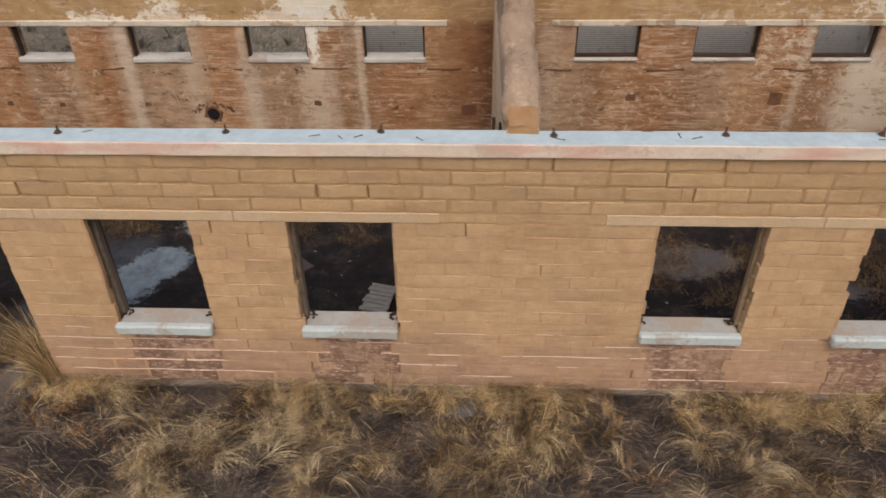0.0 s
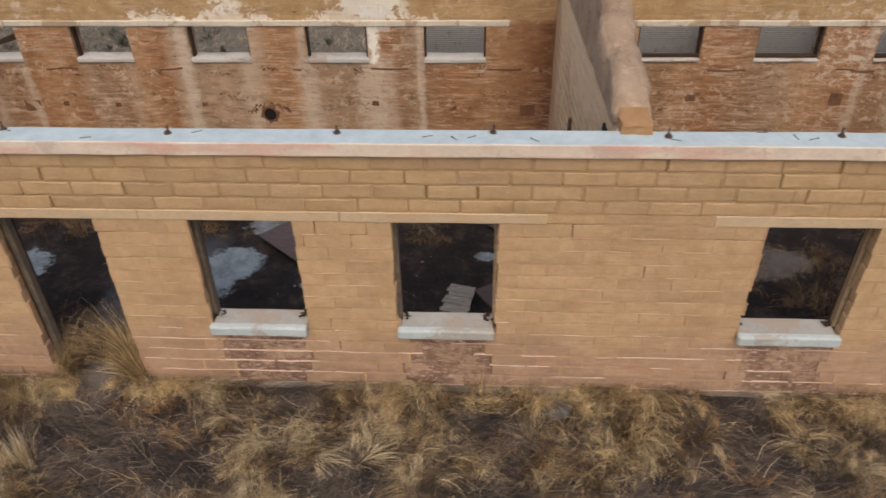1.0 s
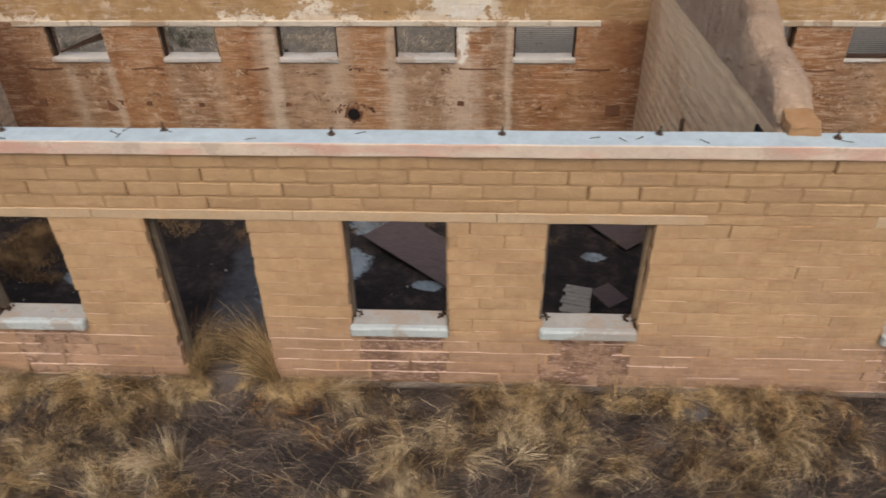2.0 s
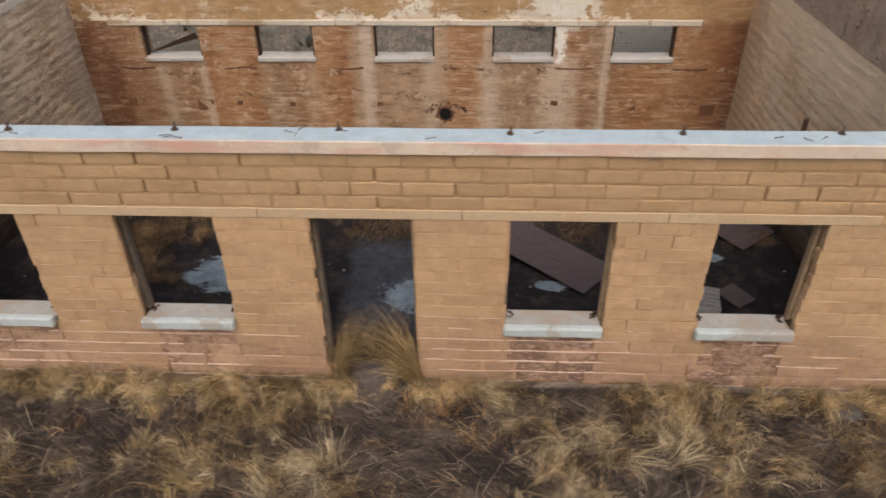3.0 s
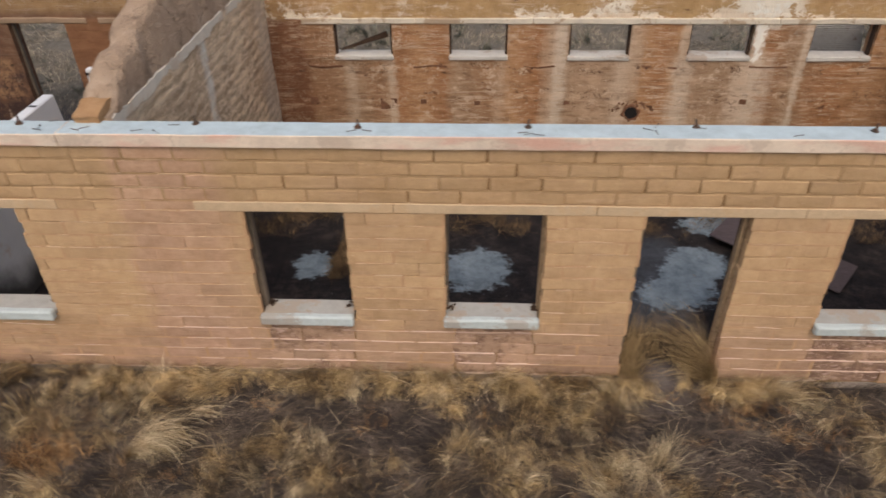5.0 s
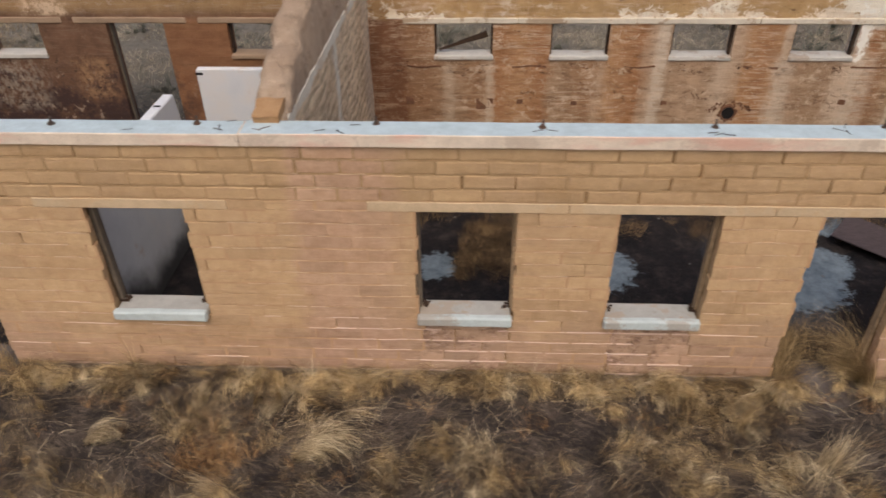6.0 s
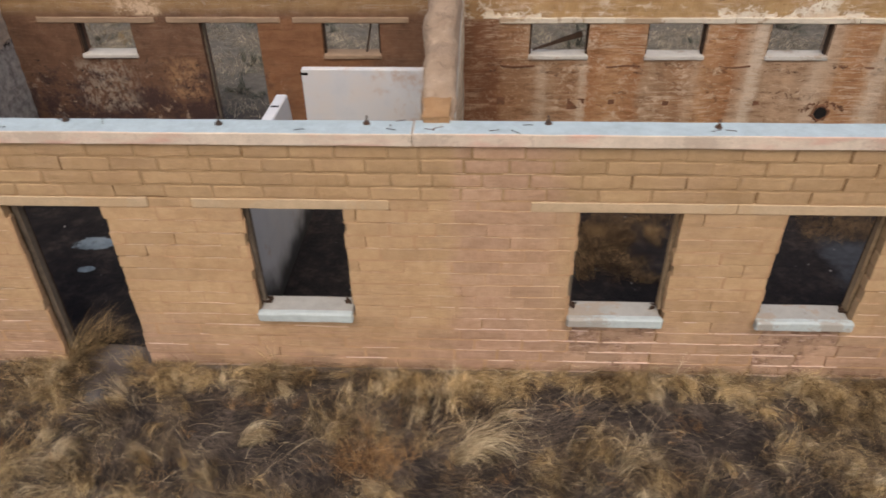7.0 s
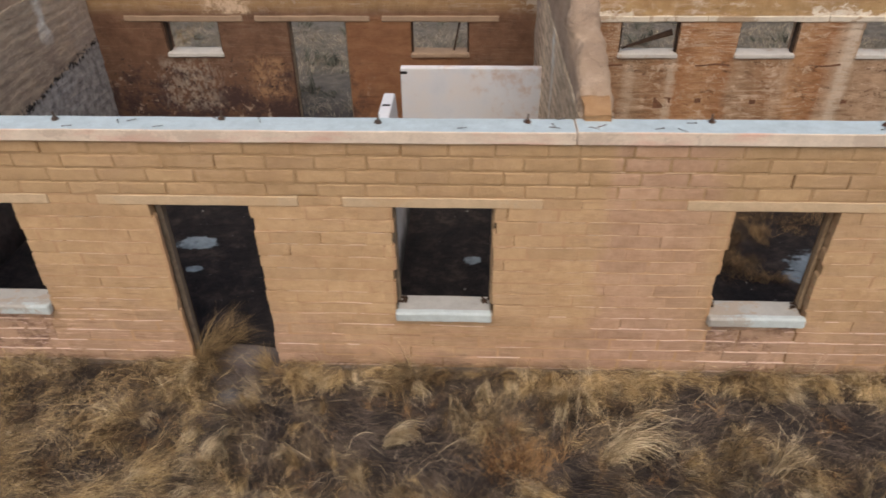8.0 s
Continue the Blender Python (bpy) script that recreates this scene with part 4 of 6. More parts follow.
def lay_front_blocks():
    rng = random.Random(31)
    single, joined = 0, {"wash": ([], []), "dark": ([], [])}
    fill_v, fill_f = [], []

    def fill(x0, x1, y, z0, z1):
        at = len(fill_v)
        fill_v.extend([(x0, y, z0), (x1, y, z0), (x1, y, z1), (x0, y, z1), (x0, 0.05, z0), (x1, 0.05, z0), (x1, 0.05, z1), (x0, 0.05, z1)])
        fill_f.extend([(at, at + 1, at + 2, at + 3), (at + 4, at, at + 3, at + 7), (at + 1, at + 5, at + 6, at + 2), (at + 3, at + 2, at + 6, at + 7), (at + 4, at + 5, at + 1, at)])

    for i, (x, z, L, H, face, kind) in enumerate(split_courses()):
        me = block_mesh(L, H, kind, i % 3 + (3 if z > 2.2 else 0))
        back, head = (rng.uniform(0.002, 0.006), rng.uniform(0.004, 0.012)) if z > 2.2 else (rng.uniform(0.002, 0.005), rng.uniform(0.002, 0.008))
        # the wash has run into most joints; a few bays keep open, dark ones
        open_bay = 2.8 < x < 3.8 or (-6.3 < x < -5.0 and z > 0.9) or noise.noise((x * 0.6, z, 77)) > 0.42
        if kind == "wash" and rng.random() < (0.97 if z > 2.2 else 0.70):
            fill(x - L / 2 - 0.002, x + L / 2 + 0.002, back, z - H / 2 - 0.016, z - H / 2 + 0.003)
        if kind == "wash" and rng.random() < ((0.92 if x < -4 else 0.82) if z > 2.2 else 0.4 if open_bay else 0.78):
            fill(x + L / 2 - 0.003, x + L / 2 + 0.026, head, z - H / 2, z + H / 2)
        brick = kind == "dark" and z > 0.15
        if brick or (z > 2.2 or -1.0 < x < 1.9) and single < 300 and -11 < x < 9.6:
            ob = new("brick" if brick else "adobe_block", me)
            ob.parent, ob.location = wall_south, (x, face, z)
            single += 0 if brick else 1
            continue
        verts, faces = joined[kind]
        at = len(verts)
        verts += [(v.co.x + x, v.co.y + face, v.co.z + z) for v in me.vertices]
        faces += [tuple(k + at for k in p.vertices) for p in me.polygons]
    me = bpy.data.meshes.new("joint_mortar")
    me.from_pydata(fill_v, [], fill_f)
    me.materials.append(JOINT_WASH)
    tagged(new("joint_mortar", me), "lime-washed mortar in the joints", kind="stuff").parent = wall_south
    for kind, label, material in (("wash", "lime-washed mud blocks laid in courses", FACADE), ("dark", "maroon unpainted blocks under the sills", MAROON)):
        me = bpy.data.meshes.new("block_courses")
        me.from_pydata(joined[kind][0], [], joined[kind][1])
        me.materials.append(material)
        ob = tagged(new("block_courses", me), label, kind="stuff")
        ob.parent = wall_south


def lay_bed_mortar():
    """Raised, broken and wandering bed joints between the lower courses."""
    rng = random.Random(5)
    verts, faces = [], []
    for z in COURSES[1:]:
        x, end = (X_WEST - 0.2, X_EAST) if z < 2.05 else (-4.95, -4.1)
        while x < end:
            run = rng.uniform(0.06, 0.42) if z > 0.75 else rng.uniform(0.15, 0.8) if -4 < x < 2.9 else rng.uniform(0.10, 0.6)
            mid = x + run / 2
            clear = not any(a - run / 2 < mid < b + run / 2 and c - 0.02 < z < d + 0.02 for a, b, c, d in openings)
            want = 0.9 if x < -9.2 and z < 0.9 else 0.12 if -6.9 < x < -5.6 and z < 0.72 else 0.5 if -8.4 < x < -5 and z < 0.72 else 0.75 if -4.95 < x < -4.0 else (0.95 if -8 < x < 2.9 else 0.45) if z < 0.72 else 0.86 + 0.7 * noise.noise((x * 0.5, z * 1.2, 4)) - (0.45 if x > 2.9 else 0) - (0.25 if -6.9 < x < -5 else 0) + (0.25 if x < -9.6 else 0)
            if clear and rng.random() < want:
                y = rng.uniform(-0.006, -0.001) if z < 0.75 else rng.uniform(-0.004, 0.001)
                steps, tall = max(3, int(run / 0.05)), rng.uniform(0.0015, 0.0042) * (1.0 if x < 2.9 else 0.7)
                at = len(verts)
                for i in range(steps + 1):
                    xx = x + run * i / steps
                    mid_z = z + 0.011 * noise.noise((xx * 2.2, z, 6)) + 0.005 * noise.noise((xx * 11, z, 8))
                    half = tall * (0.35 + 0.65 * math.sin(math.pi * (0.08 + 0.84 * i / steps))) * (1 + 0.5 * noise.noise((xx * 23, z, 2)))
                    verts += [(xx, 0.03, mid_z - half * 1.4), (xx, y, mid_z - half * 0.7), (xx, y, mid_z + half * 0.7), (xx, 0.03, mid_z + half * 1.4)]
                for i in range(steps):
                    p = at + 4 * i
                    faces += [(p + k, p + 4 + k, p + 5 + k, p + 1 + k) for k in range(3)]
            x += run + rng.uniform(0.0, 0.05)
    me = bpy.data.meshes.new("bed_mortar")
    me.from_pydata(verts, [], faces)
    me.materials.append(BED)
    tagged(new("bed_mortar", me), "raised pale mortar lines", kind="stuff").parent = wall_south


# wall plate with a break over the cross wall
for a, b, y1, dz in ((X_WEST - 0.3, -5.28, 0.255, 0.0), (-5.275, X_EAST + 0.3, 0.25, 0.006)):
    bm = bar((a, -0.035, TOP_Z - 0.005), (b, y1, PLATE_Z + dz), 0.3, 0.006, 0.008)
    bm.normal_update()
    # upward faces take the sky-tinted concrete
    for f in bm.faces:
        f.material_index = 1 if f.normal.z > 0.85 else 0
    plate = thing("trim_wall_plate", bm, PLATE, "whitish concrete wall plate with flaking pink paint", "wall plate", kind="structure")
    plate.data.materials.append(PLATE_SKY_TOP)
for a, b in LINTELS:
    thing("trim_lintel", bar((a, -0.005, HEAD_Z), (b, Y_IN - 0.01, 2.205), 0.15, 0.004, 0.006), LINTEL, "cream-washed concrete lintel over the openings", "lintel", kind="structure")


def build_opening(name, a, b, door):
    """Sill and the remains of the wooden jambs in one opening."""
    ob = tagged(new(name), "empty doorway with weathered wooden jambs" if door else "empty window opening with a pale concrete sill", "doorway" if door else "window", kind="structure")
    ob.location = (a, 0, 0)
    rng = random.Random(name)
    foot = FLOOR_Z if door else SILL_Z + 0.09
    for side, x in ((1, 0), (-1, b - a)):
        w = ((0.036 if door else 0.028) + 0.01 * rng.random()) * (1.0 if side > 0 else 0.45)
        lo, hi = sorted((x - side * 0.02, x + side * w))
        # left boards coloured darker as shaded, right boards paler as lit
        part("jamb_board", box((lo, 0.13, foot), (hi, 0.21, HEAD_Z - 0.004), 0.004, 0.006), OLD_WOOD if side > 0 else LIT_JAMB_WOOD, ob, "grey split jamb board, darker for the shaded side" if side > 0 else "tan split jamb board, paler for the lit side")
        lo, hi = sorted((x - side * 0.03, x + side * (w - 0.012)))
        part("jamb_strip", box((lo, 0.215, foot), (hi, 0.25, HEAD_Z - 0.004), 0.003, 0.005), DARK_WOOD, ob, "dark rotten stop strip")
    part("head_board", box((0.02, 0.14, HEAD_Z - 0.03), (b - a - 0.02, 0.24, HEAD_Z - 0.004), 0.003, 0.003), DARK_WOOD, ob)
    if not door:
        part("sill_nosing", bar((-0.004, -0.085, SILL_Z), (b - a + 0.004, 0.0, SILL_Z + 0.118), 0.07, 0.010, 0.016), NOSING, ob, "bluish-white painted sill nosing")
        bm = bar((0.004, 0.004, SILL_Z), (b - a - 0.004, 0.25, SILL_Z + 0.09), 0.1, 0.006, 0.012)
        for v in bm.verts:
            if v.co.z > SILL_Z + 0.05:
                v.co.z += 0.012 * (v.co.y - 0.1) / 0.26
        part("window_sill", bm, SILL, ob, "beige concrete sill with dark stains")
        bm = bmesh.new()
        for x in (0.05, b - a - 0.05):
            for _ in range(9):
                m = pose(x + rng.uniform(-0.05, 0.05), rng.uniform(0.12, 0.22), SILL_Z + 0.10 + rng.uniform(0, 0.02), rng.uniform(-40, 40), rng.uniform(-40, 40), rng.uniform(0, 180))
                bmesh.ops.create_cube(bm, size=1, matrix=m @ Matrix.Diagonal((rng.uniform(0.02, 0.07), rng.uniform(0.01, 0.025), rng.uniform(0.008, 0.02), 1)))
        part("crumbs", bm, DARK_WOOD, ob, "dark crumbs of rotten wood")
    return ob


for i, (a, b) in enumerate(FRONT_WINDOWS):
    build_opening(f"window_{i + 1}", a, b, False)
for i, (a, b) in enumerate(FRONT_DOORS):
    build_opening(f"door_{i + 1}", a, b, True)

# ---------------------------------------------------------------- back wall
back_holes = [(a, b, BACK_SILL, HEAD_Z) for a, b in BACK_WINDOWS] + [(a, b, FLOOR_Z, HEAD_Z) for a, b in BACK_DOORS]
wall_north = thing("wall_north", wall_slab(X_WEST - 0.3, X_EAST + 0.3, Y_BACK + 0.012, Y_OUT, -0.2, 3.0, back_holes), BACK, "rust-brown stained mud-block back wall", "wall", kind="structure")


def lay_back_blocks():
    rng = random.Random(23)
    verts, faces = [], []
    zs = [FLOOR_Z + 0.145 * i for i in range(21)]
    for row, (z0, z1) in enumerate(zip(zs, zs[1:])):
        x = X_WEST - 0.2 + (row % 2) * 0.24
        while x < X_EAST:
            x1 = x + 0.48 + rng.uniform(-0.04, 0.04)
            pieces = [(x, x1)]
            for a, b, c, d in back_holes:
                if z0 < d - 0.02 and z1 > c + 0.02:
                    pieces = [(p, min(q, a)) for p, q in pieces if p < a] + [(max(p, b), q) for p, q in pieces if q > b]
            for p, q in pieces:
                if q - p < 0.04 or z1 > 3.0:
                    continue
                high = z0 > 2.19
                y, r, at = Y_BACK + rng.uniform(-0.003, 0.003), 0.011 if high else 0.007, len(verts)
                for yy, k in ((y + 0.03, 0), (y + 0.003, 0), (y, r)):
                    verts += [(px + rng.uniform(-0.004, 0.004), yy, pz + rng.uniform(-0.004, 0.004)) for px, pz in ((p + k, z0 + k), (q - k, z0 + k), (q - k, z1 - k), (p + k, z1 - k))]
                for k in (0, 4):
                    faces += [(at + k + i, at + k + (i + 1) % 4, at + k + 4 + (i + 1) % 4, at + k + 4 + i) for i in range(4)]
                faces.append((at + 8, at + 9, at + 10, at + 11))
                if high and -4.95 < p and q < 5.72:
                    me = bpy.data.meshes.new("adobe_block")
                    cx, cz = (p + q) / 2, (z0 + z1) / 2
                    me.from_pydata([(vx - cx, vy - Y_BACK, vz - cz) for vx, vy, vz in verts[at:]], [], [tuple(k - at for k in f) for f in faces[-9:]])
                    me.materials.append(BACK)
                    ob = new("adobe_block", me)
                    ob.parent, ob.location = wall_north, (cx, Y_BACK, cz)
                    del verts[at:], faces[-9:]
            x = x1
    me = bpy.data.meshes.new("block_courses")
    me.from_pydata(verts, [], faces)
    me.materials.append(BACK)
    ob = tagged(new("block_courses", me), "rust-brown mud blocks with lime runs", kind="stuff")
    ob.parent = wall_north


lay_back_blocks()
for a, b in ((-11.85, -9.91), (-9.72, -7.86), (-7.67, -5.8), (-4.37, -2.55), (-2.545, -0.7), (-0.695, 1.2), (1.205, 3.1), (3.105, 5.0), (6.6, 8.45), (8.455, 10.35), (10.355, 12.25)):
    thing("trim_lintel", bar((a, Y_BACK - 0.02, HEAD_Z), (b, Y_OUT - 0.02, 2.195), 0.15, 0.008), BROWN_SILL if a < -5 else LINTEL_BACK, "stained brown lintel in the back wall" if a < -5 else "cracked whitewashed lintel in the back wall", "lintel", kind="structure")


def build_back_window(i, a, b):
    ob = tagged(new(f"window_{i}"), "high small window opening with a white sill", "window", kind="structure")
    ob.location = (a, Y_BACK, 0)
    part("window_sill", bar((-0.01, -0.03, BACK_SILL - (0.02 if a > 6 else 0.05)), (b - a + 0.01, 0.28, BACK_SILL + 0.025), 0.1, 0.008), BROWN_SILL if -8 < a < -5 else CREAM_SILL, ob, "dusty painted concrete sill")
    for x0, x1 in ((-0.02, 0.03), (b - a - 0.03, b - a + 0.02)):
        part("jamb_board", box((x0, 0.06, BACK_SILL), (x1, 0.16, HEAD_Z - 0.004), 0.004, 0.005), DARK_WOOD, ob, "dark wooden jamb")
    if a > 6:
        part("bottom_rail", box((0.032, 0.05, BACK_SILL + 0.027), (b - a - 0.032, 0.13, BACK_SILL + 0.075), 0.004, 0.006), DARK_WOOD, ob, "black rotten bottom rail")


for i, (a, b) in enumerate(BACK_WINDOWS):
    build_back_window(len(FRONT_WINDOWS) + i + 1, a, b)
door_3 = tagged(new("door_3"), "empty back doorway onto dry grass", "doorway", kind="structure")
door_3.location = (BACK_DOORS[0][0], Y_BACK, 0)
for x0, x1 in ((-0.02, 0.03), (0.92, 0.97)):
    part("jamb_board", box((x0, 0.10, FLOOR_Z), (x1, 0.18, HEAD_Z - 0.004), 0.004, 0.005), OLD_WOOD, door_3)


# ---------------------------------------------------------------- cross walls with gable tops
def gable_wall(name, x0, x1, label, coat=None):
    """A cross wall: rises from the wall plates to a ridge; rough, rounded top."""
    ridge, eave, y0, y1 = 2.96, 3.06, Y_IN + 0.0, Y_BACK + 0.1
    ys = np.arange(y0, y1 + 0.01, 0.06)
    rows, bm = [], bmesh.new()
    for y in ys:
        top = eave + 0.35 * max(0.0, (ridge - 0.3) - abs(y - ridge)) + 0.07 * noise.noise((x0 * 3, y * 2.3, 1)) + 0.05 * noise.noise((x0, y * 6, 5)) - 0.14 * max(0.0, 1 - (y - y0) / 0.4)
        line = []
        zs = [-0.1, 0.5, 1.0, 1.5, 1.9, 2.2, 2.5, 2.7, 2.85, top - 0.10, top - 0.03, top]
        for k, z in enumerate(zs):
            inset = 0.085 if k == len(zs) - 1 else 0.022 if k == len(zs) - 2 else 0
            rough = 0.022 * noise.noise((0, y * 2.5, z * 2.5 + x0)) + ((0.05 * noise.noise((3, y * 3.2, z * 4)) + 0.025 * noise.noise((4, y * 9, z * 8))) if z > 2.9 else 0)
            line.append((x0 + inset + rough, z))
        for k, z in reversed(list(enumerate(zs))):
            inset = 0.085 if k == len(zs) - 1 else 0.022 if k == len(zs) - 2 else 0
            rough = 0.022 * noise.noise((8, y * 2.5, z * 2.5 + x0)) + ((0.05 * noise.noise((5, y * 3.2, z * 4)) + 0.025 * noise.noise((6, y * 9, z * 8))) if z > 2.9 else 0)
            line.append((x1 - inset + rough, z + (0.012 * noise.noise((y * 5, 2, x1)) if k == len(zs) - 1 else 0)))
        rows.append([bm.verts.new((x, y, z)) for x, z in line])
    n = len(rows[0])
    for p, q in zip(rows, rows[1:]):
        for k in range(n):
            bm.faces.new([p[k], p[(k + 1) % n], q[(k + 1) % n], q[k]])
    bm.faces.new(rows[0]), bm.faces.new(list(reversed(rows[-1])))
    bmesh.ops.recalc_face_normals(bm, faces=bm.faces)
    for f in bm.faces:
        f.smooth = True
        f.material_index = (2 if abs(f.normal.x) > 0.8 else 1) if f.calc_center_median().z > 2.86 else 0
    wall = thing(name, bm, coat or PLASTER, label, "wall", kind="structure")
    wall.data.materials.append(MUD)
    wall.data.materials.append(GABLE)
    # plaster ledge where the ceiling met the wall
    for side, x in (() if name == "wall_cross_1" else ((-1, x0), (1, x1))):
        verts, faces = [], []
        for i, y in enumerate(np.arange(y0 + 0.05, y1 - 0.15, 0.05)):
            lo = 2.775 + 0.06 * noise.noise((y * 2.2, x, 1)) + 0.045 * noise.noise((y * 9, x, 2))
            hi = 2.885 + 0.03 * noise.noise((y * 1.9, x, 3)) + 0.025 * noise.noise((y * 11, x, 4))
            face = x + side * (0.009 + 0.006 * noise.noise((y * 6, x, 5)))
            verts += [(x, y, lo - 0.01), (face, y, lo), (face, y, hi), (x, y, hi + 0.01)]
            if i:
                p = 4 * (i - 1)
                faces += [(p + k, p + 4 + k, p + 5 + k, p + 1 + k) for k in range(3)]
        me = bpy.data.meshes.new("ceiling_ledge")
        me.from_pydata(verts, [], faces)
        me.materials.append(LIME if name == "wall_cross_2" and side > 0 else coat or PLASTER)
        tagged(new("ceiling_ledge", me), "pale plaster line of the lost ceiling").parent = wall
    return wall


wall_cross_1 = gable_wall("wall_cross_1", 5.72, 6.03, "pale brown plastered cross wall with a mud-capped gable", PLASTER_PALE)
wall_cross_2 = gable_wall("wall_cross_2", -5.22, -4.92, "grey-brown plastered cross wall with a mud-capped gable")
gable_wall("wall_west", X_WEST - 0.3, X_WEST, "brown plastered end wall with a grey-white flaked patch", PLASTER_WEST)
gable_wall("wall_east", X_EAST, X_EAST + 0.3, "plastered end wall")
for x0, x1, w in ((5.73, 6.02, wall_cross_1), (-5.21, -4.93, wall_cross_2)):
    bm = box((x0 + 0.012, 0.18, 2.893), (x1 - 0.022, 0.46, 3.03))
    bmesh.ops.subdivide_edges(bm, edges=bm.edges[:], cuts=5, use_grid_fill=True)
    for v in bm.verts:
        k = v.co * 9
        worn = 0.16 * max(0.0, v.co.z - 2.97) if v.co.y < 0.25 else 0.0
        v.co += Vector((noise.noise(k), noise.noise(k + Vector((7, 0, 0))) + worn * 6, noise.noise(k + Vector((0, 7, 0))))) * 0.022
        if v.co.z > 2.93:
            v.co.z -= 0.30 * max(0.0, 0.40 - v.co.y) * (v.co.z - 2.93) / 0.11
    part("end_block", bm, END_BLOCK, w, "bare ochre mud block at the wall's end")

lay_front_blocks()
lay_bed_mortar()

# ---------------------------------------------------------------- grass
def blades(name, roots, leans, lengths, droop, width, material, label):
    """Many curved ribbons in one mesh. leans: direction and reach of each blade; droop: how far the tip falls."""
    n = len(roots)
    rng = np.random.default_rng(len(name) * 7 + n)
    t = np.array([0.0, 0.38, 0.72, 1.0])
    up = np.sqrt(np.maximum(0.02, 1 - np.minimum(0.98, (leans ** 2).sum(1))))
    pts = np.empty((n, 4, 3))
    for k in range(4):
        bend = t[k] + 0.5 * t[k] ** 2 * droop
        pts[:, k, 0] = roots[:, 0] + leans[:, 0] * lengths * bend
        pts[:, k, 1] = roots[:, 1] + leans[:, 1] * lengths * bend
        pts[:, k, 2] = roots[:, 2] + lengths * (up * t[k] - droop * 0.62 * t[k] ** 2.2)
    curl = rng.normal(0, 1, (n, 2))
    for k in (1, 2, 3):
        curl = curl * 0.6 + rng.normal(0, 0.8, (n, 2))
        pts[:, k, :2] += curl * (lengths * 0.075 * t[k])[:, None]
        pts[:, k, 2] += rng.normal(0, 0.03, n) * lengths
    pts[:, :, 2] = np.maximum(pts[:, :, 2], roots[:, None, 2] - 0.01 + 0.02 * rng.random((n, 1)))
    ang = rng.random(n) * math.tau
    side = np.stack([np.cos(ang), np.sin(ang), 0.25 * rng.standard_normal(n)], 1)
    w = width * (0.6 + 0.8 * rng.random(n))
    verts = np.empty((n, 7, 3))
    for k, share in enumerate((1.0, 0.85, 0.55)):
        verts[:, 2 * k] = pts[:, k] - side * (w * share / 2)[:, None]
        verts[:, 2 * k + 1] = pts[:, k] + side * (w * share / 2)[:, None]
    verts[:, 6] = pts[:, 3]
    pattern = np.array([0, 1, 3, 0, 3, 2, 2, 3, 5, 2, 5, 4, 4, 5, 6])
    loops = (np.arange(n)[:, None] * 7 + pattern[None]).ravel().astype(np.int32)
    me = bpy.data.meshes.new(name)
    me.vertices.add(n * 7)
    me.vertices.foreach_set("co", verts.ravel())
    me.loops.add(len(loops))
    me.loops.foreach_set("vertex_index", loops)
    me.polygons.add(n * 5)
    me.polygons.foreach_set("loop_start", np.arange(0, len(loops), 3, dtype=np.int32))
    me.update(calc_edges=True)
    me.materials.append(material)
    return tagged(new(name, me), label, "grass", kind="stuff")


def heights(xy):
    return np.array([ground_height(x, y) for x, y in xy])


def tufts(rng, centres, per, radius, reach, length, main=None):
    """Roots, leans, lengths and droop of tufts: each is a handful of combed strands that fan out from one crown."""
    roots, leans, lens, droops = [], [], [], []
    for (cx, cy), size in centres:
        n = int(per * size * rng.uniform(0.6, 1.4))
        strands = max(3, int(rng.uniform(5, 10)))
        pick = rng.integers(0, strands, n)
        r = radius * size * np.sqrt(rng.random(strands))
        a = rng.random(strands) * math.tau
        base = np.stack([np.cos(a) * r, np.sin(a) * r], 1)
        way = rng.uniform(-1, 1, 2) * 0.5 + (0, -0.15) if main is None else np.array(main) + rng.normal(0, 0.1, 2)
        strand_lean = base / max(radius * size, 1e-6) * reach * 0.8 + way + rng.normal(0, 0.16, (strands, 2))
        strand_len = length * size * rng.uniform(0.5, 1.25, strands)
        strand_droop = np.clip(rng.uniform(0.3, 1.3) + rng.normal(0, 0.2, strands), 0.05, 1.4)
        roots.append(np.column_stack([base[pick] + rng.normal(0, 0.026, (n, 2)) + (cx, cy), np.zeros(n)]))
        leans.append(np.clip(strand_lean[pick] + rng.normal(0, 0.12, (n, 2)), -0.93, 0.93))
        lens.append(strand_len[pick] * rng.uniform(0.55, 1.15, n))
        droops.append(strand_droop[pick] + rng.normal(0, 0.06, n))
    return np.concatenate(roots), np.concatenate(leans), np.concatenate(lens), np.concatenate(droops)


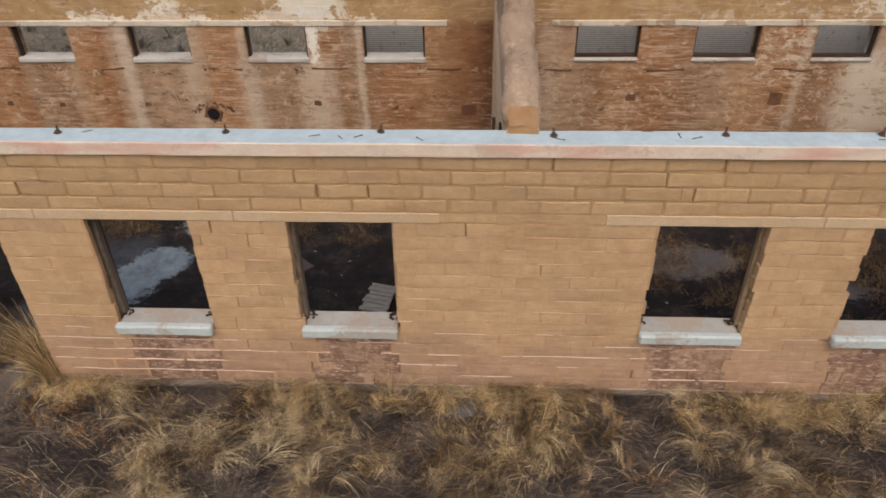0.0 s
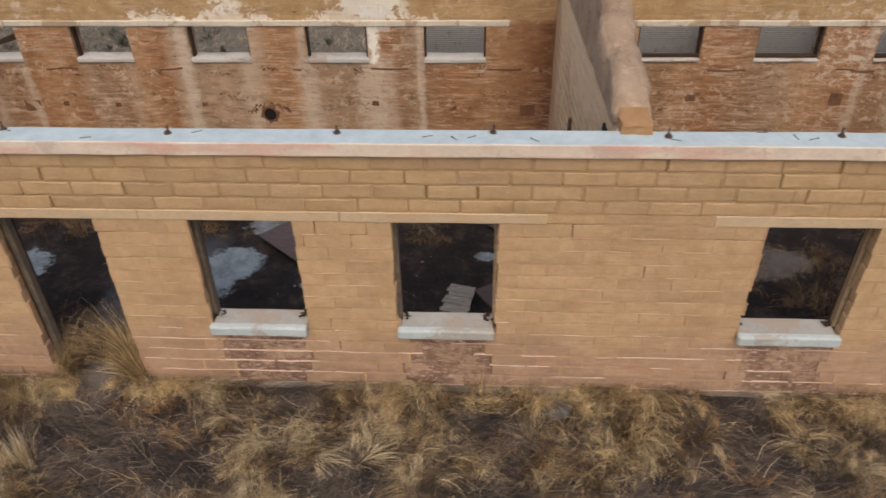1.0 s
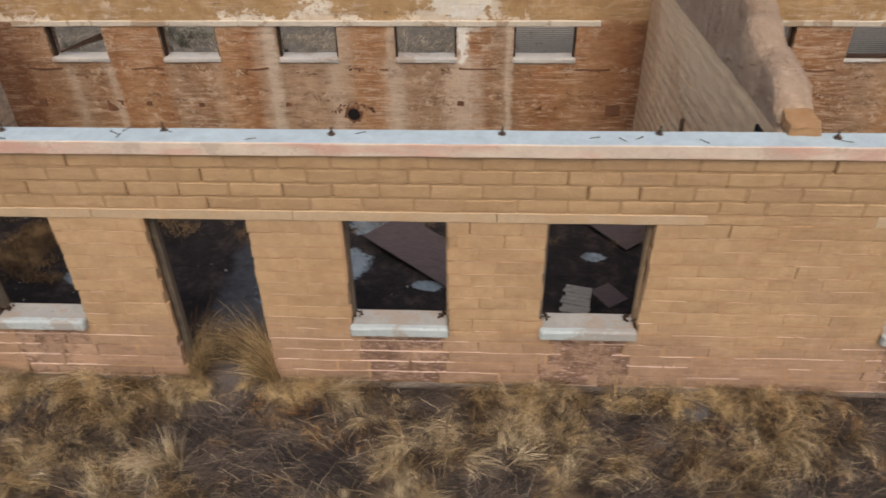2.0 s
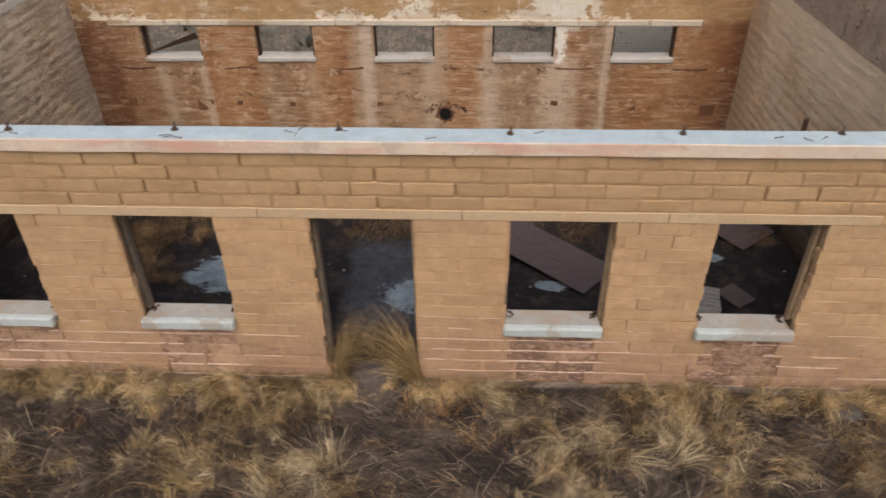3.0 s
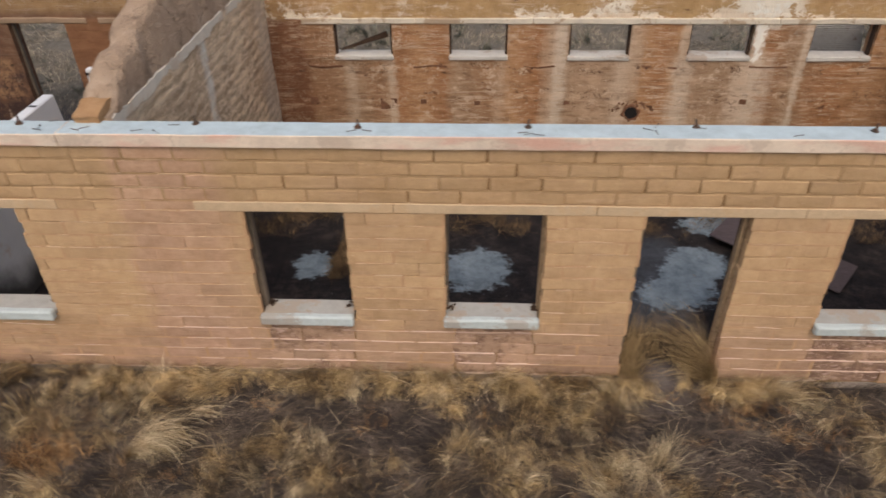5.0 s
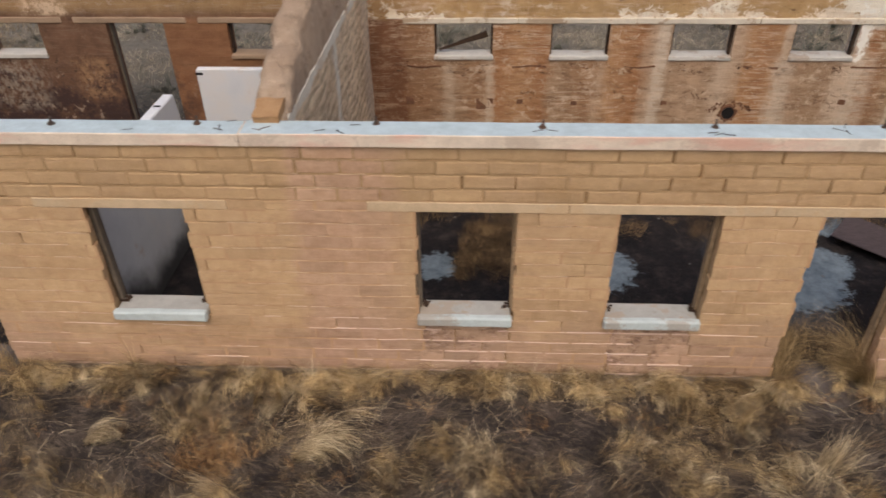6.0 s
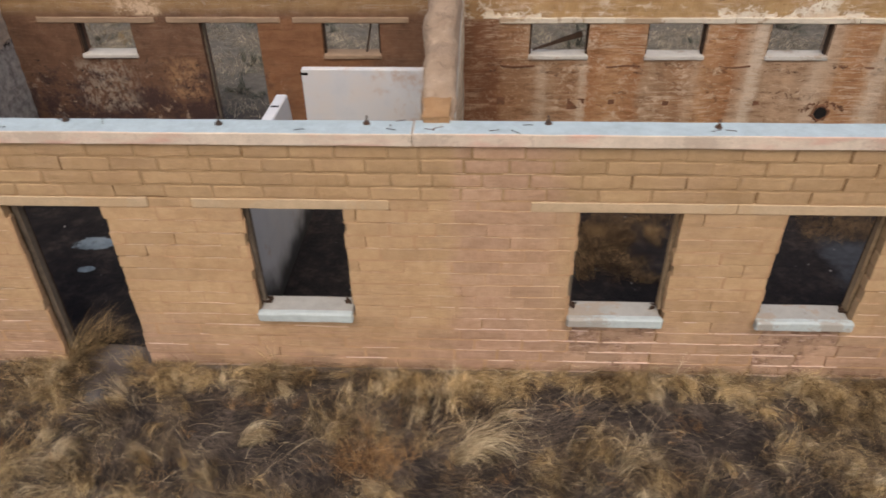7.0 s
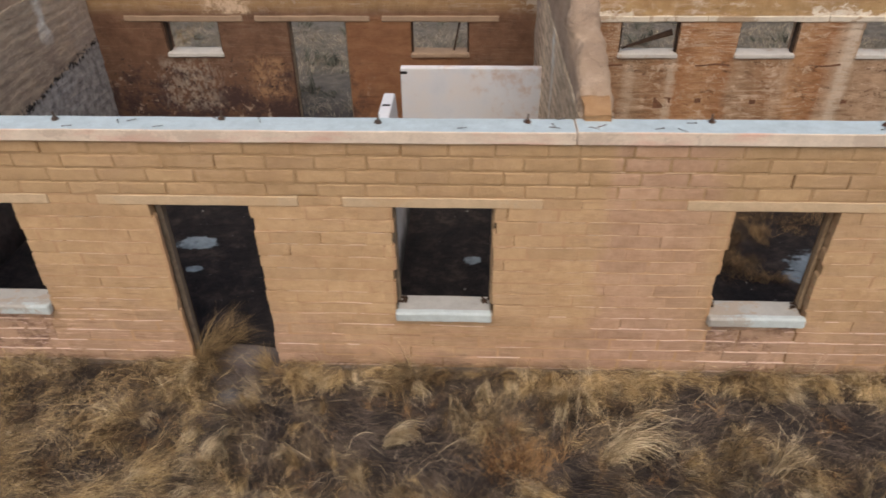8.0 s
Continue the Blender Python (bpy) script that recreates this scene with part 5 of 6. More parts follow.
def strands(name, root, heading, tilt, tip, length, width, material, label, curl=0.35, steps=5, crimp=0.06):
    """Many arching ribbons in one mesh: each leaves the ground at an angle tilt from upright and has bent to the angle tip at its end."""
    n = len(root)
    rng = np.random.default_rng(len(name) * 13 + n)
    pts = np.empty((n, steps + 1, 3))
    pts[:, 0] = root
    twist = rng.normal(0, curl, n)
    kink = rng.normal(0, crimp, (n, steps))
    for k in range(steps):
        u = (k + 0.5) / steps
        bend = tilt + (tip - tilt) * u ** 1.3 + kink[:, k]
        way = heading + twist * u + kink[:, (k + 2) % steps] * 1.5
        step = length / steps
        pts[:, k + 1, 0] = pts[:, k, 0] + step * np.sin(bend) * np.cos(way)
        pts[:, k + 1, 1] = pts[:, k, 1] + step * np.sin(bend) * np.sin(way)
        pts[:, k + 1, 2] = pts[:, k, 2] + step * np.cos(bend)
    floor = root[:, 2][:, None] + 0.01 + 0.05 * rng.random((n, 1))
    pts[:, 1:, 2] = np.maximum(pts[:, 1:, 2], floor)
    pts[:, :, 1] = np.where((root[:, 1] < 0)[:, None] & (pts[:, :, 1] > -0.012), -0.012, pts[:, :, 1]) if name != "doorway_grass" else pts[:, :, 1]
    side = np.stack([-np.sin(heading), np.cos(heading), 0.4 * rng.standard_normal(n)], 1)
    w = width * (0.6 + 0.8 * rng.random(n))
    count = 2 * steps + 1
    verts = np.empty((n, count, 3))
    for k in range(steps):
        share = 1.0 - 0.7 * (k / steps) ** 2
        verts[:, 2 * k] = pts[:, k] - side * (w * share / 2)[:, None]
        verts[:, 2 * k + 1] = pts[:, k] + side * (w * share / 2)[:, None]
    verts[:, 2 * steps] = pts[:, steps]
    pattern = [q for k in range(steps - 1) for q in (2 * k, 2 * k + 1, 2 * k + 3, 2 * k, 2 * k + 3, 2 * k + 2)] + [2 * steps - 2, 2 * steps - 1, 2 * steps]
    loops = (np.arange(n)[:, None] * count + np.array(pattern)[None]).ravel().astype(np.int32)
    me = bpy.data.meshes.new(name)
    me.vertices.add(n * count)
    me.vertices.foreach_set("co", verts.ravel())
    me.loops.add(len(loops))
    me.loops.foreach_set("vertex_index", loops)
    me.polygons.add(len(loops) // 3)
    me.polygons.foreach_set("loop_start", np.arange(0, len(loops), 3, dtype=np.int32))
    me.update(calc_edges=True)
    me.materials.append(material)
    return tagged(new(name, me), label, "grass", kind="stuff")


# open, trodden ground: centre and half-widths
OPEN = ((0.45, -0.40, 0.38, 0.50), (1.15, -1.05, 0.85, 0.38), (-2.7, -0.72, 0.65, 0.22), (-2.3, -1.0, 0.6, 0.42), (-7.0, -0.95, 0.75, 0.20), (-8.66, -0.22, 0.40, 0.50), (5.4, -0.3, 0.22, 0.16), (-6.3, -1.35, 0.5, 0.2), (3.2, -1.3, 0.5, 0.2), (6.6, -1.3, 0.7, 0.25), (7.2, -0.06, 0.7, 0.14), (4.4, -0.04, 0.5, 0.12), (2.6, -0.04, 0.3, 0.12), (-5.73, -1.28, 0.32, 0.2))


def cover(x, y):
    """Above zero where grass grows thick, below where the ground lies open."""
    c = 0.02 + noise.noise((x * 0.9, y * 1.3, 2)) + 0.8 * noise.noise((x * 2.4, y * 2.8, 5))
    for cx, cy, rx, ry in OPEN:
        c -= 1.1 * math.exp(-((x - cx) / rx) ** 2 - ((y - cy) / ry) ** 2)
    return c + 0.55 * math.exp(-((y + 0.1) / 0.22) ** 2)


class Tussocks:
    """Gathers tussocks and lays them out as one mesh."""

    def __init__(self, seed):
        self.rng = np.random.default_rng(seed)
        self.rows = []

    def add(self, x, y, z, blades_in, radius, heading, fan, tilt, tip, length, loose=0.4):
        rng, n = self.rng, int(blades_in)
        locks = max(3, n // 9)
        pick = rng.integers(0, locks, n)
        at = rng.normal(0, radius, (locks, 2))
        way = heading + rng.normal(0, fan, locks)
        lock_tilt, lock_tip = tilt + rng.normal(0, 0.22, locks), tip + rng.normal(0, 0.45, locks)
        lock_length = length * rng.uniform(0.55, 1.15, locks)
        self.rows.append(np.column_stack([x + at[pick, 0] + rng.normal(0, 0.012, n), y + at[pick, 1] + rng.normal(0, 0.012, n), np.full(n, z),
                                          way[pick] + rng.normal(0, loose, n), np.clip(lock_tilt[pick] + rng.normal(0, loose * 0.5, n), 0.02, 1.5), lock_tip[pick] + rng.normal(0, loose * 0.8, n),
                                          lock_length[pick] * rng.uniform(0.35, 1.1, n)]))

    def lay(self, name, width, material, label, curl=0.35):
        r = np.concatenate(self.rows)
        return strands(name, r[:, :3], r[:, 3], r[:, 4], r[:, 5], r[:, 6], width, material, label, curl)


def front_grass():
    rng = np.random.default_rng(3)
    # fallen, matted straw, combed mostly along the wall, and short dark litter where the ground lies open
    n = 190000
    xy = np.column_stack([rng.uniform(-12.3, 10.8, n), rng.uniform(-2.2, -0.03, n)])
    field = np.array([cover(x, y) for x, y in xy])
    mat = field > -0.25 + 0.55 * rng.random(n)
    bare = (field < 0.3) & (rng.random(n) < 0.75)
    for name, mask, reach, shade, wide, label in (("fallen_grass", mat, (0.12, 0.34), GREY_STRAW, 0.0022, "matted tan fallen grass"),
                                                  ("grass_litter", bare, (0.05, 0.34), LITTER, 0.0024, "dark brown tangled litter on the open soil")):
        at = xy[mask]
        m = len(at)
        flow = np.array([noise.noise((x * 0.7, y * 0.9, 11)) + 0.5 * noise.noise((x * 2.6, y * 2.6, 21)) for x, y in at]) * 2.6 + rng.normal(0, 0.38, m) + math.pi * rng.integers(0, 2, m)
        root = np.column_stack([at, heights(at) + rng.uniform(0, 0.07 if shade is GREY_STRAW else 0.015, m)])
        strands(name, root, flow, rng.uniform(1.1, 1.5, m), rng.uniform(1.4, 1.9, m), rng.uniform(*reach, m), wide, shade, label, 0.35, 3, 0.06)
    # tussocks that rise and fall over in arches, tips hanging towards the open side
    bed, pale = Tussocks(21), Tussocks(22)
    count = 0
    while count < 980:
        x, y = rng.uniform(-12.6, 11.2), (rng.uniform(-2.4, -0.06) if count < 840 else rng.uniform(-0.32, -0.05))
        if cover(x, y) < 0.0 + 0.55 * rng.random():
            continue
        size = rng.uniform(0.45, 1.15)
        into = pale if rng.random() < 0.15 else bed
        into.add(x, y, ground_height(x, y), 125 * size, 0.08 * size, rng.normal(-1.5, 1.1), rng.uniform(0.7, 1.6), rng.uniform(0.15, 0.7), rng.uniform(1.5, 2.8), 0.37 * size, rng.uniform(0.16, 0.40))
        count += 1
    # low scraps between them
    count = 0
    while count < 700:
        x, y = rng.uniform(-12.6, 11.2), rng.uniform(-2.3, -0.05)
        if cover(x, y) < -0.45 + 0.4 * rng.random():
            continue
        bed.add(x, y, ground_height(x, y), 26, 0.05, rng.uniform(0, math.tau), 1.6, 0.5, rng.uniform(1.0, 1.9), rng.uniform(0.12, 0.26))
        count += 1
    # combed locks that stand up and hang over towards the open ground, thickest along the wall
    hanging, faded = Tussocks(28), Tussocks(29)
    count = 0
    while count < 560:
        x = rng.uniform(-9.6, 9.4)
        y = -0.08 - (rng.random() ** 1.6) * 1.9
        if cover(x, y) < -0.2 + 0.5 * rng.random() or (x > 1.5 and rng.random() < 0.4):
            continue
        heading = rng.normal(-1.6, 0.75)
        into = faded if rng.random() < (0.22 if y > -0.4 else 0.45) else hanging
        upright = y < -0.4 and rng.random() < 0.6
        length = rng.uniform(0.34, 0.62)
        for _ in range(rng.integers(1, 4)):
            into.add(x + rng.normal(0, 0.03), y + rng.normal(0, 0.03), ground_height(x, y), rng.uniform(24, 46), 0.012, heading + rng.normal(0, 0.25), 0.09, rng.uniform(0.03, 0.25), rng.uniform(0.6, 1.5) if upright else rng.uniform(2.2, 3.0), length * rng.uniform(0.75, 1.1), 0.07)
        count += 1
    # upright and bowed locks that stand out: x, y, heading, tilt, tip, length
    for x, y, heading, tilt, tip, length in ((-5.22, -0.55, -1.9, 0.05, 2.9, 0.62), (-5.02, -0.45, -1.6, 0.05, 2.8, 0.55), (-6.02, -0.30, -1.5, 0.1, 2.9, 0.55), (-5.69, -0.22, -1.6, 0.1, 2.9, 0.5), (-7.0, -0.35, -2.2, 0.1, 2.8, 0.6),
                                             (-6.75, -0.30, -1.2, 0.1, 2.8, 0.5), (-7.24, -1.51, -2.4, 0.1, 0.8, 0.45), (-7.2, -1.5, -1.5, 0.1, 0.6, 0.4), (-7.9, -1.2, -2.0, 0.1, 1.3, 0.45), (-8.77, -1.3, -1.7, 0.1, 2.2, 0.6), (-8.6, -1.1, -1.6, 0.1, 2.4, 0.6), (-8.9, -0.95, -1.7, 0.1, 2.5, 0.6),
                                             (-3.05, -0.2, -1.5, 0.1, 2.8, 0.45), (-2.86, -0.3, -1.2, 0.1, 2.8, 0.4), (-1.25, -0.3, -1.6, 0.1, 2.8, 0.45), (-1.9, -0.2, -1.5, 0.1, 2.9, 0.4), (4.1, -0.5, -1.6, 0.04, 0.9, 0.5), (5.75, -1.2, -1.5, 0.05, 1.2, 0.55)):
        for _ in range(3):
            faded.add(x + rng.normal(0, 0.025), y + rng.normal(0, 0.02), ground_height(x, y), 40, 0.012, heading + rng.normal(0, 0.2), 0.09, tilt, tip + rng.normal(0, 0.15), length * rng.uniform(0.85, 1.08), 0.07)
    hanging.lay("hanging_grass", 0.0023, STRAW, "combed locks of straw grass hanging over", 0.12)
    faded.lay("hanging_grass", 0.0024, PALE_STRAW, "bleached locks of grass standing up and bowed over", 0.12)
    # the big ones: x, y, blades, heading, fan, tilt, tip, length
    for x, y, blades_in, heading, fan, tilt, tip, length in ((3.98, -0.48, 150, -1.6, 1.0, 0.08, 0.7, 0.44), (2.41, -0.85, 260, -1.9, 0.9, 0.35, 2.2, 0.55), (2.74, -0.6, 260, -1.4, 0.8, 0.3, 2.3, 0.5), (5.66, -1.22, 170, -1.2, 1.2, 0.10, 0.8, 0.55),
                                                            (5.14, -1.28, 120, -0.4, 0.8, 0.15, 1.1, 0.5), (7.65, -0.82, 260, -1.5, 1.6, 0.3, 1.7, 0.36), (-4.72, -0.95, 160, -0.5, 0.9, 0.3, 2.4, 0.55),
                                                            (-3.6, -1.43, 170, -2.2, 0.7, 0.2, 1.3, 0.5), (-3.30, -1.31, 160, 0.4, 0.5, 0.3, 1.3, 0.5)):
        pale.add(x, y, ground_height(x, y), blades_in, 0.05, heading, fan, tilt, tip, length)
    for x, y, blades_in, heading, fan, tilt, tip, length in ((-9.0, -1.07, 130, -1.0, 1.2, 0.2, 1.2, 0.5), (-5.19, -1.05, 150, -1.7, 0.8, 0.1, 1.2, 0.5), (-7.19, -1.41, 130, -0.8, 0.5, 0.15, 1.0, 0.42),
                                                            (-9.4, -1.5, 260, 0.1, 0.3, 0.8, 1.8, 0.7), (-9.9, -1.2, 260, 0.2, 0.3, 0.8, 1.8, 0.7), (8.5, -0.18, 240, -1.6, 1.0, 0.2, 1.7, 0.5), (9.0, -0.2, 240, -1.6, 1.0, 0.2, 1.7, 0.5), (9.6, -0.2, 240, -1.4, 1.0, 0.2, 1.7, 0.5)):
        bed.add(x, y, ground_height(x, y), blades_in, 0.06, heading, fan, tilt, tip, length)
    # one tall standing tussock before the door, a lock lying along the wall
    tall = Tussocks(23)
    for x, y, blades_in, heading, fan, tilt, tip, length in ((0.20, -1.12, 260, -1.2, 0.9, 0.06, 0.5, 0.62), (0.08, -1.2, 220, -2.3, 0.5, 0.25, 1.9, 0.62), (-0.1, -1.15, 160, 2.9, 0.5, 0.5, 1.9, 0.5), (0.3, -1.2, 90, -0.2, 0.5, 0.2, 1.0, 0.4)):
        tall.add(x, y, ground_height(x, y), blades_in, 0.05, heading, fan, tilt, tip, length)
    # two that bow over in one arch
    for x, y, blades_in, length in ((-4.84, -1.22, 190, 1.22), (-4.82, -1.18, 170, 1.08), (-4.78, -1.10, 130, 0.85), (-6.98, -1.10, 170, 0.80), (-6.93, -1.06, 100, 0.66)):
        tall.add(x, y, ground_height(x, y), blades_in, 0.03, 0.15, 0.18, 0.03, 3.6, length, 0.12)
    for _ in range(90):
        x, y = rng.uniform(-12.2, -9.1), rng.uniform(-2.0, -0.35)
        bed.add(x, y, ground_height(x, y), 70, 0.07, rng.normal(0.15, 0.35), 0.3, rng.uniform(0.7, 1.1), rng.uniform(1.6, 2.0), rng.uniform(0.4, 0.7))
    tall.lay("standing_tussock", 0.0027, PALE_STRAW, "pale tussocks standing tall or bowed over in an arch")
    lying = Tussocks(24)
    for x, y, heading, length in ((1.48, -0.14, -0.12, 0.7), (1.6, -0.18, -0.2, 0.6), (1.7, -0.25, -0.5, 0.5), (-4.5, -0.6, -0.2, 0.6), (3.0, -0.95, -0.3, 0.7), (3.5, -1.0, 0.1, 0.6), (-0.3, -1.5, 2.6, 0.5)):
        lying.add(x, y, ground_height(x, y), 130, 0.035, heading, 0.22, 0.75, 1.75, length)
    lying.lay("lying_lock", 0.0026, PALE_STRAW, "locks of pale grass lying over beside the wall", 0.3)
    bed.lay("dry_grass", 0.0022, STRAW, "straw-yellow tussocks of dry grass fallen over along the wall")
    pale.lay("pale_grass", 0.0023, PALE_STRAW, "bleached tussocks of dry grass among the straw")
    # single bleached stalks over the rest
    n = 3600
    xy = np.column_stack([rng.uniform(-12.6, 11.2, n), rng.uniform(-2.3, -0.05, n)])
    root = np.column_stack([xy, heights(xy) + rng.uniform(0.0, 0.12, n)])
    strands("stray_stalks", root, rng.normal(0, 0.8, n) + math.pi * rng.integers(0, 2, n), rng.uniform(0.7, 1.4, n), rng.uniform(1.3, 2.0, n), rng.uniform(0.16, 0.42, n), 0.0021, PALE_STRAW, "single bleached stalks lying across the grass", 0.4)
    # ginger weeds
    rust = Tussocks(25)
    for cx, cy, rx, ry, k in ((-5.73, -1.28, 0.17, 0.11, 26), (1.05, -0.42, 0.26, 0.14, 12), (6.45, -0.2, 0.36, 0.10, 14), (1.75, -0.8, 0.2, 0.15, 6), (5.2, -1.0, 0.3, 0.2, 6), (7.9, -1.25, 0.4, 0.2, 7)):
        for _ in range(k):
            x, y = rng.normal(cx, rx), min(-0.05, rng.normal(cy, ry))
            rust.add(x, y, ground_height(x, y), 60, 0.05, rng.uniform(0, math.tau), 1.5, 0.4, rng.uniform(1.0, 2.0), rng.uniform(0.16, 0.34) * (1.35 if k > 20 else 1.0))
    for _ in range(170):
        x, y = rng.uniform(-12.5, 11), rng.uniform(-2.2, -0.08)
        rust.add(x, y, ground_height(x, y), 40, 0.05, rng.uniform(0, math.tau), 1.4, 0.5, 1.5, rng.uniform(0.14, 0.3))
    rust.lay("ginger_weed", 0.0025, GINGER, "rusty-brown dead weeds among the grass", 0.9)
    # grass in the doorways
    sheaf = Tussocks(26)
    for x, y, heading, tilt, tip, length in ((0.99, -0.08, 3.0, 0.12, 1.15, 0.88), (0.97, -0.05, 2.9, 0.20, 1.45, 0.95), (0.96, -0.02, 3.1, 0.28, 1.8, 0.9), (0.95, 0.02, 2.8, 0.34, 2.1, 0.85), (0.96, 0.06, 2.7, 0.25, 1.6, 0.85),
                                             (0.93, 0.10, 2.5, 0.40, 2.0, 0.75), (0.98, -0.10, 3.3, 0.10, 0.7, 0.6)):
        sheaf.add(x, y, 0.02, 190, 0.026, heading, 0.16, tilt, tip, length * 1.2, 0.15)
    sheaf.lay("doorway_grass", 0.0028, STRAW, "straw grass arching in from the door jamb", 0.25)
    stale = Tussocks(27)
    for x, y, heading, length in ((0.06, 0.06, 0.6, 0.62), (0.12, 0.2, 0.3, 0.6), (0.2, 0.34, 0.9, 0.5), (0.1, -0.05, 0.0, 0.5), (0.35, 0.45, 1.2, 0.4), (0.6, 0.5, 1.6, 0.4), (0.12, 0.02, 0.4, 0.8), (0.08, 0.12, 0.5, 0.85), (0.1, 0.0, 0.2, 0.6), (0.75, 0.15, 2.2, 0.6), (0.85, 0.05, 2.6, 0.75), (0.8, 0.25, 2.0, 0.55), (0.45, 0.3, 1.4, 0.45)):
        stale.add(x, y, 0.02, 110, 0.05, heading, 0.7, 0.2, 1.4, length * 1.15)
    for x, y, heading, length in ((-9.2, -0.02, 0.35, 0.8), (-9.16, 0.06, 0.45, 0.8), (-9.1, 0.14, 0.3, 0.75), (-9.05, 0.22, 0.6, 0.7), (-9.2, -0.1, 0.1, 0.6), (-8.9, 0.3, 0.8, 0.5), (-8.4, -0.08, 2.6, 0.4)):
        stale.add(x, y, 0.02, 150, 0.04, heading, 0.35, 0.55, 1.75, length)
    stale.lay("doorway_grass", 0.0028, STALE, "brown dead grass leaning in the doorways", 0.3)


def inside_grass():
    rng = np.random.default_rng(8)
    spots = []
    for x0, x1, y0, y1, n in ((-4.8, 5.6, 2.5, 4.2, 48000), (6.2, 11.5, 0.8, 3.8, 36000), (-3.4, -2.2, 1.5, 2.8, 12000), (-12, -7.6, 4.4, 5.5, 3000)):
        xy = np.column_stack([rng.uniform(x0, x1, n), rng.uniform(y0, y1, n)])
        thick = np.array([noise.noise((x * 1.2, y * 1.2, 41)) + 0.6 * noise.noise((x * 3.4, y * 3.4, 43)) for x, y in xy])
        spots.append(xy[thick > -0.15 + 0.4 * rng.random(n)])
    xy = np.concatenate(spots)
    n = len(xy)
    flow = np.array([noise.noise((x * 1.1, y * 1.1, 45)) for x, y in xy]) * 7 + rng.normal(0, 1.3, n)
    lean = np.column_stack([np.cos(flow), np.sin(flow)]) * rng.uniform(0.2, 0.95, n)[:, None]
    root = np.column_stack([xy, np.full(n, FLOOR_Z) + rng.uniform(0, 0.05, n)])
    blades("floor_grass", root, lean, rng.uniform(0.07, 0.22, n), rng.uniform(0.2, 1.2, n), 0.0030, DULL, "brown dead grass growing on the silted floor")


def back_grass():
    rng = np.random.default_rng(9)
    n = 130000
    xy = np.column_stack([rng.uniform(-17, 16, n), 6.1 + 8.4 * rng.random(n) ** 0.8])
    thick = np.array([noise.noise((x * 0.7, y * 0.7, 31)) + 0.6 * noise.noise((x * 2.3, y * 2.3, 33)) for x, y in xy])
    xy = xy[thick > -0.45 + 0.5 * rng.random(n)]
    n = len(xy)
    flow = np.array([noise.noise((x * 0.6, y * 0.6, 35)) for x, y in xy]) * 7 + rng.normal(0, 0.8, n)
    lean = np.column_stack([np.cos(flow), np.sin(flow)]) * rng.uniform(0.3, 0.95, n)[:, None]
    root = np.column_stack([xy, heights(xy)])
    blades("field_grass", root, lean, rng.uniform(0.08, 0.26, n), rng.uniform(0.3, 1.2, n), 0.007, SCRUB, "pale grey-yellow field grass behind the building")
    centres = [((rng.uniform(-16, 15), rng.uniform(7, 14)), rng.uniform(0.8, 1.8)) for _ in range(150)]
    root, lean, lens, fall = tufts(rng, centres, 90, 0.16, 1.0, 0.22)
    root[:, 2] = heights(root[:, :2])
    blades("sage_scrub", root, lean, lens, fall * 0.2, 0.012, SAGE, "dark grey-green sage scrub in the field")


def outer_grass():
    """Thinner grass on the open ground round the building."""
    rng = np.random.default_rng(12)
    rings = []
    for x0, x1, y0, y1, n in ((-22, 21, -11, -2.1, 80000), (-22, -12.9, -2.6, 15, 16000), (13.4, 21, -2.6, 15, 15000)):
        rings.append(np.column_stack([rng.uniform(x0, x1, n), rng.uniform(y0, y1, n)]))
    xy = np.concatenate(rings)
    thick = np.array([noise.noise((x * 0.9, y * 1.3, 2)) + 0.7 * noise.noise((x * 2.6, y * 3.0, 5)) for x, y in xy])
    xy = xy[thick > -0.6 + 0.6 * rng.random(len(xy))]
    n = len(xy)
    flow = np.array([noise.noise((x * 0.8, y * 0.8, 11)) for x, y in xy]) * 7 + rng.normal(0, 0.7, n)
    lean = np.column_stack([np.cos(flow), np.sin(flow)]) * rng.uniform(0.2, 0.95, n)[:, None]
    root = np.column_stack([xy, heights(xy)])
    blades("open_grass", root, lean, rng.uniform(0.15, 0.45, n), rng.uniform(0.1, 1.0, n), 0.008, STALE, "tan dead grass on the open ground round the building")
    far = Tussocks(31)
    for _ in range(620):
        x, y = rng.uniform(-15, 14), -2.2 - 5.5 * rng.random() ** 1.3
        if cover(x, y) > -0.1 + 0.5 * rng.random():
            far.add(x, y, ground_height(x, y), 60, 0.08, rng.normal(-1.5, 1.2), 1.2, rng.uniform(0.2, 0.7), rng.uniform(1.5, 2.6), rng.uniform(0.22, 0.42))
    far.lay("open_tussocks", 0.0040, STRAW, "scattered straw tussocks on the open ground")


front_grass()
outer_grass()
inside_grass()
back_grass()


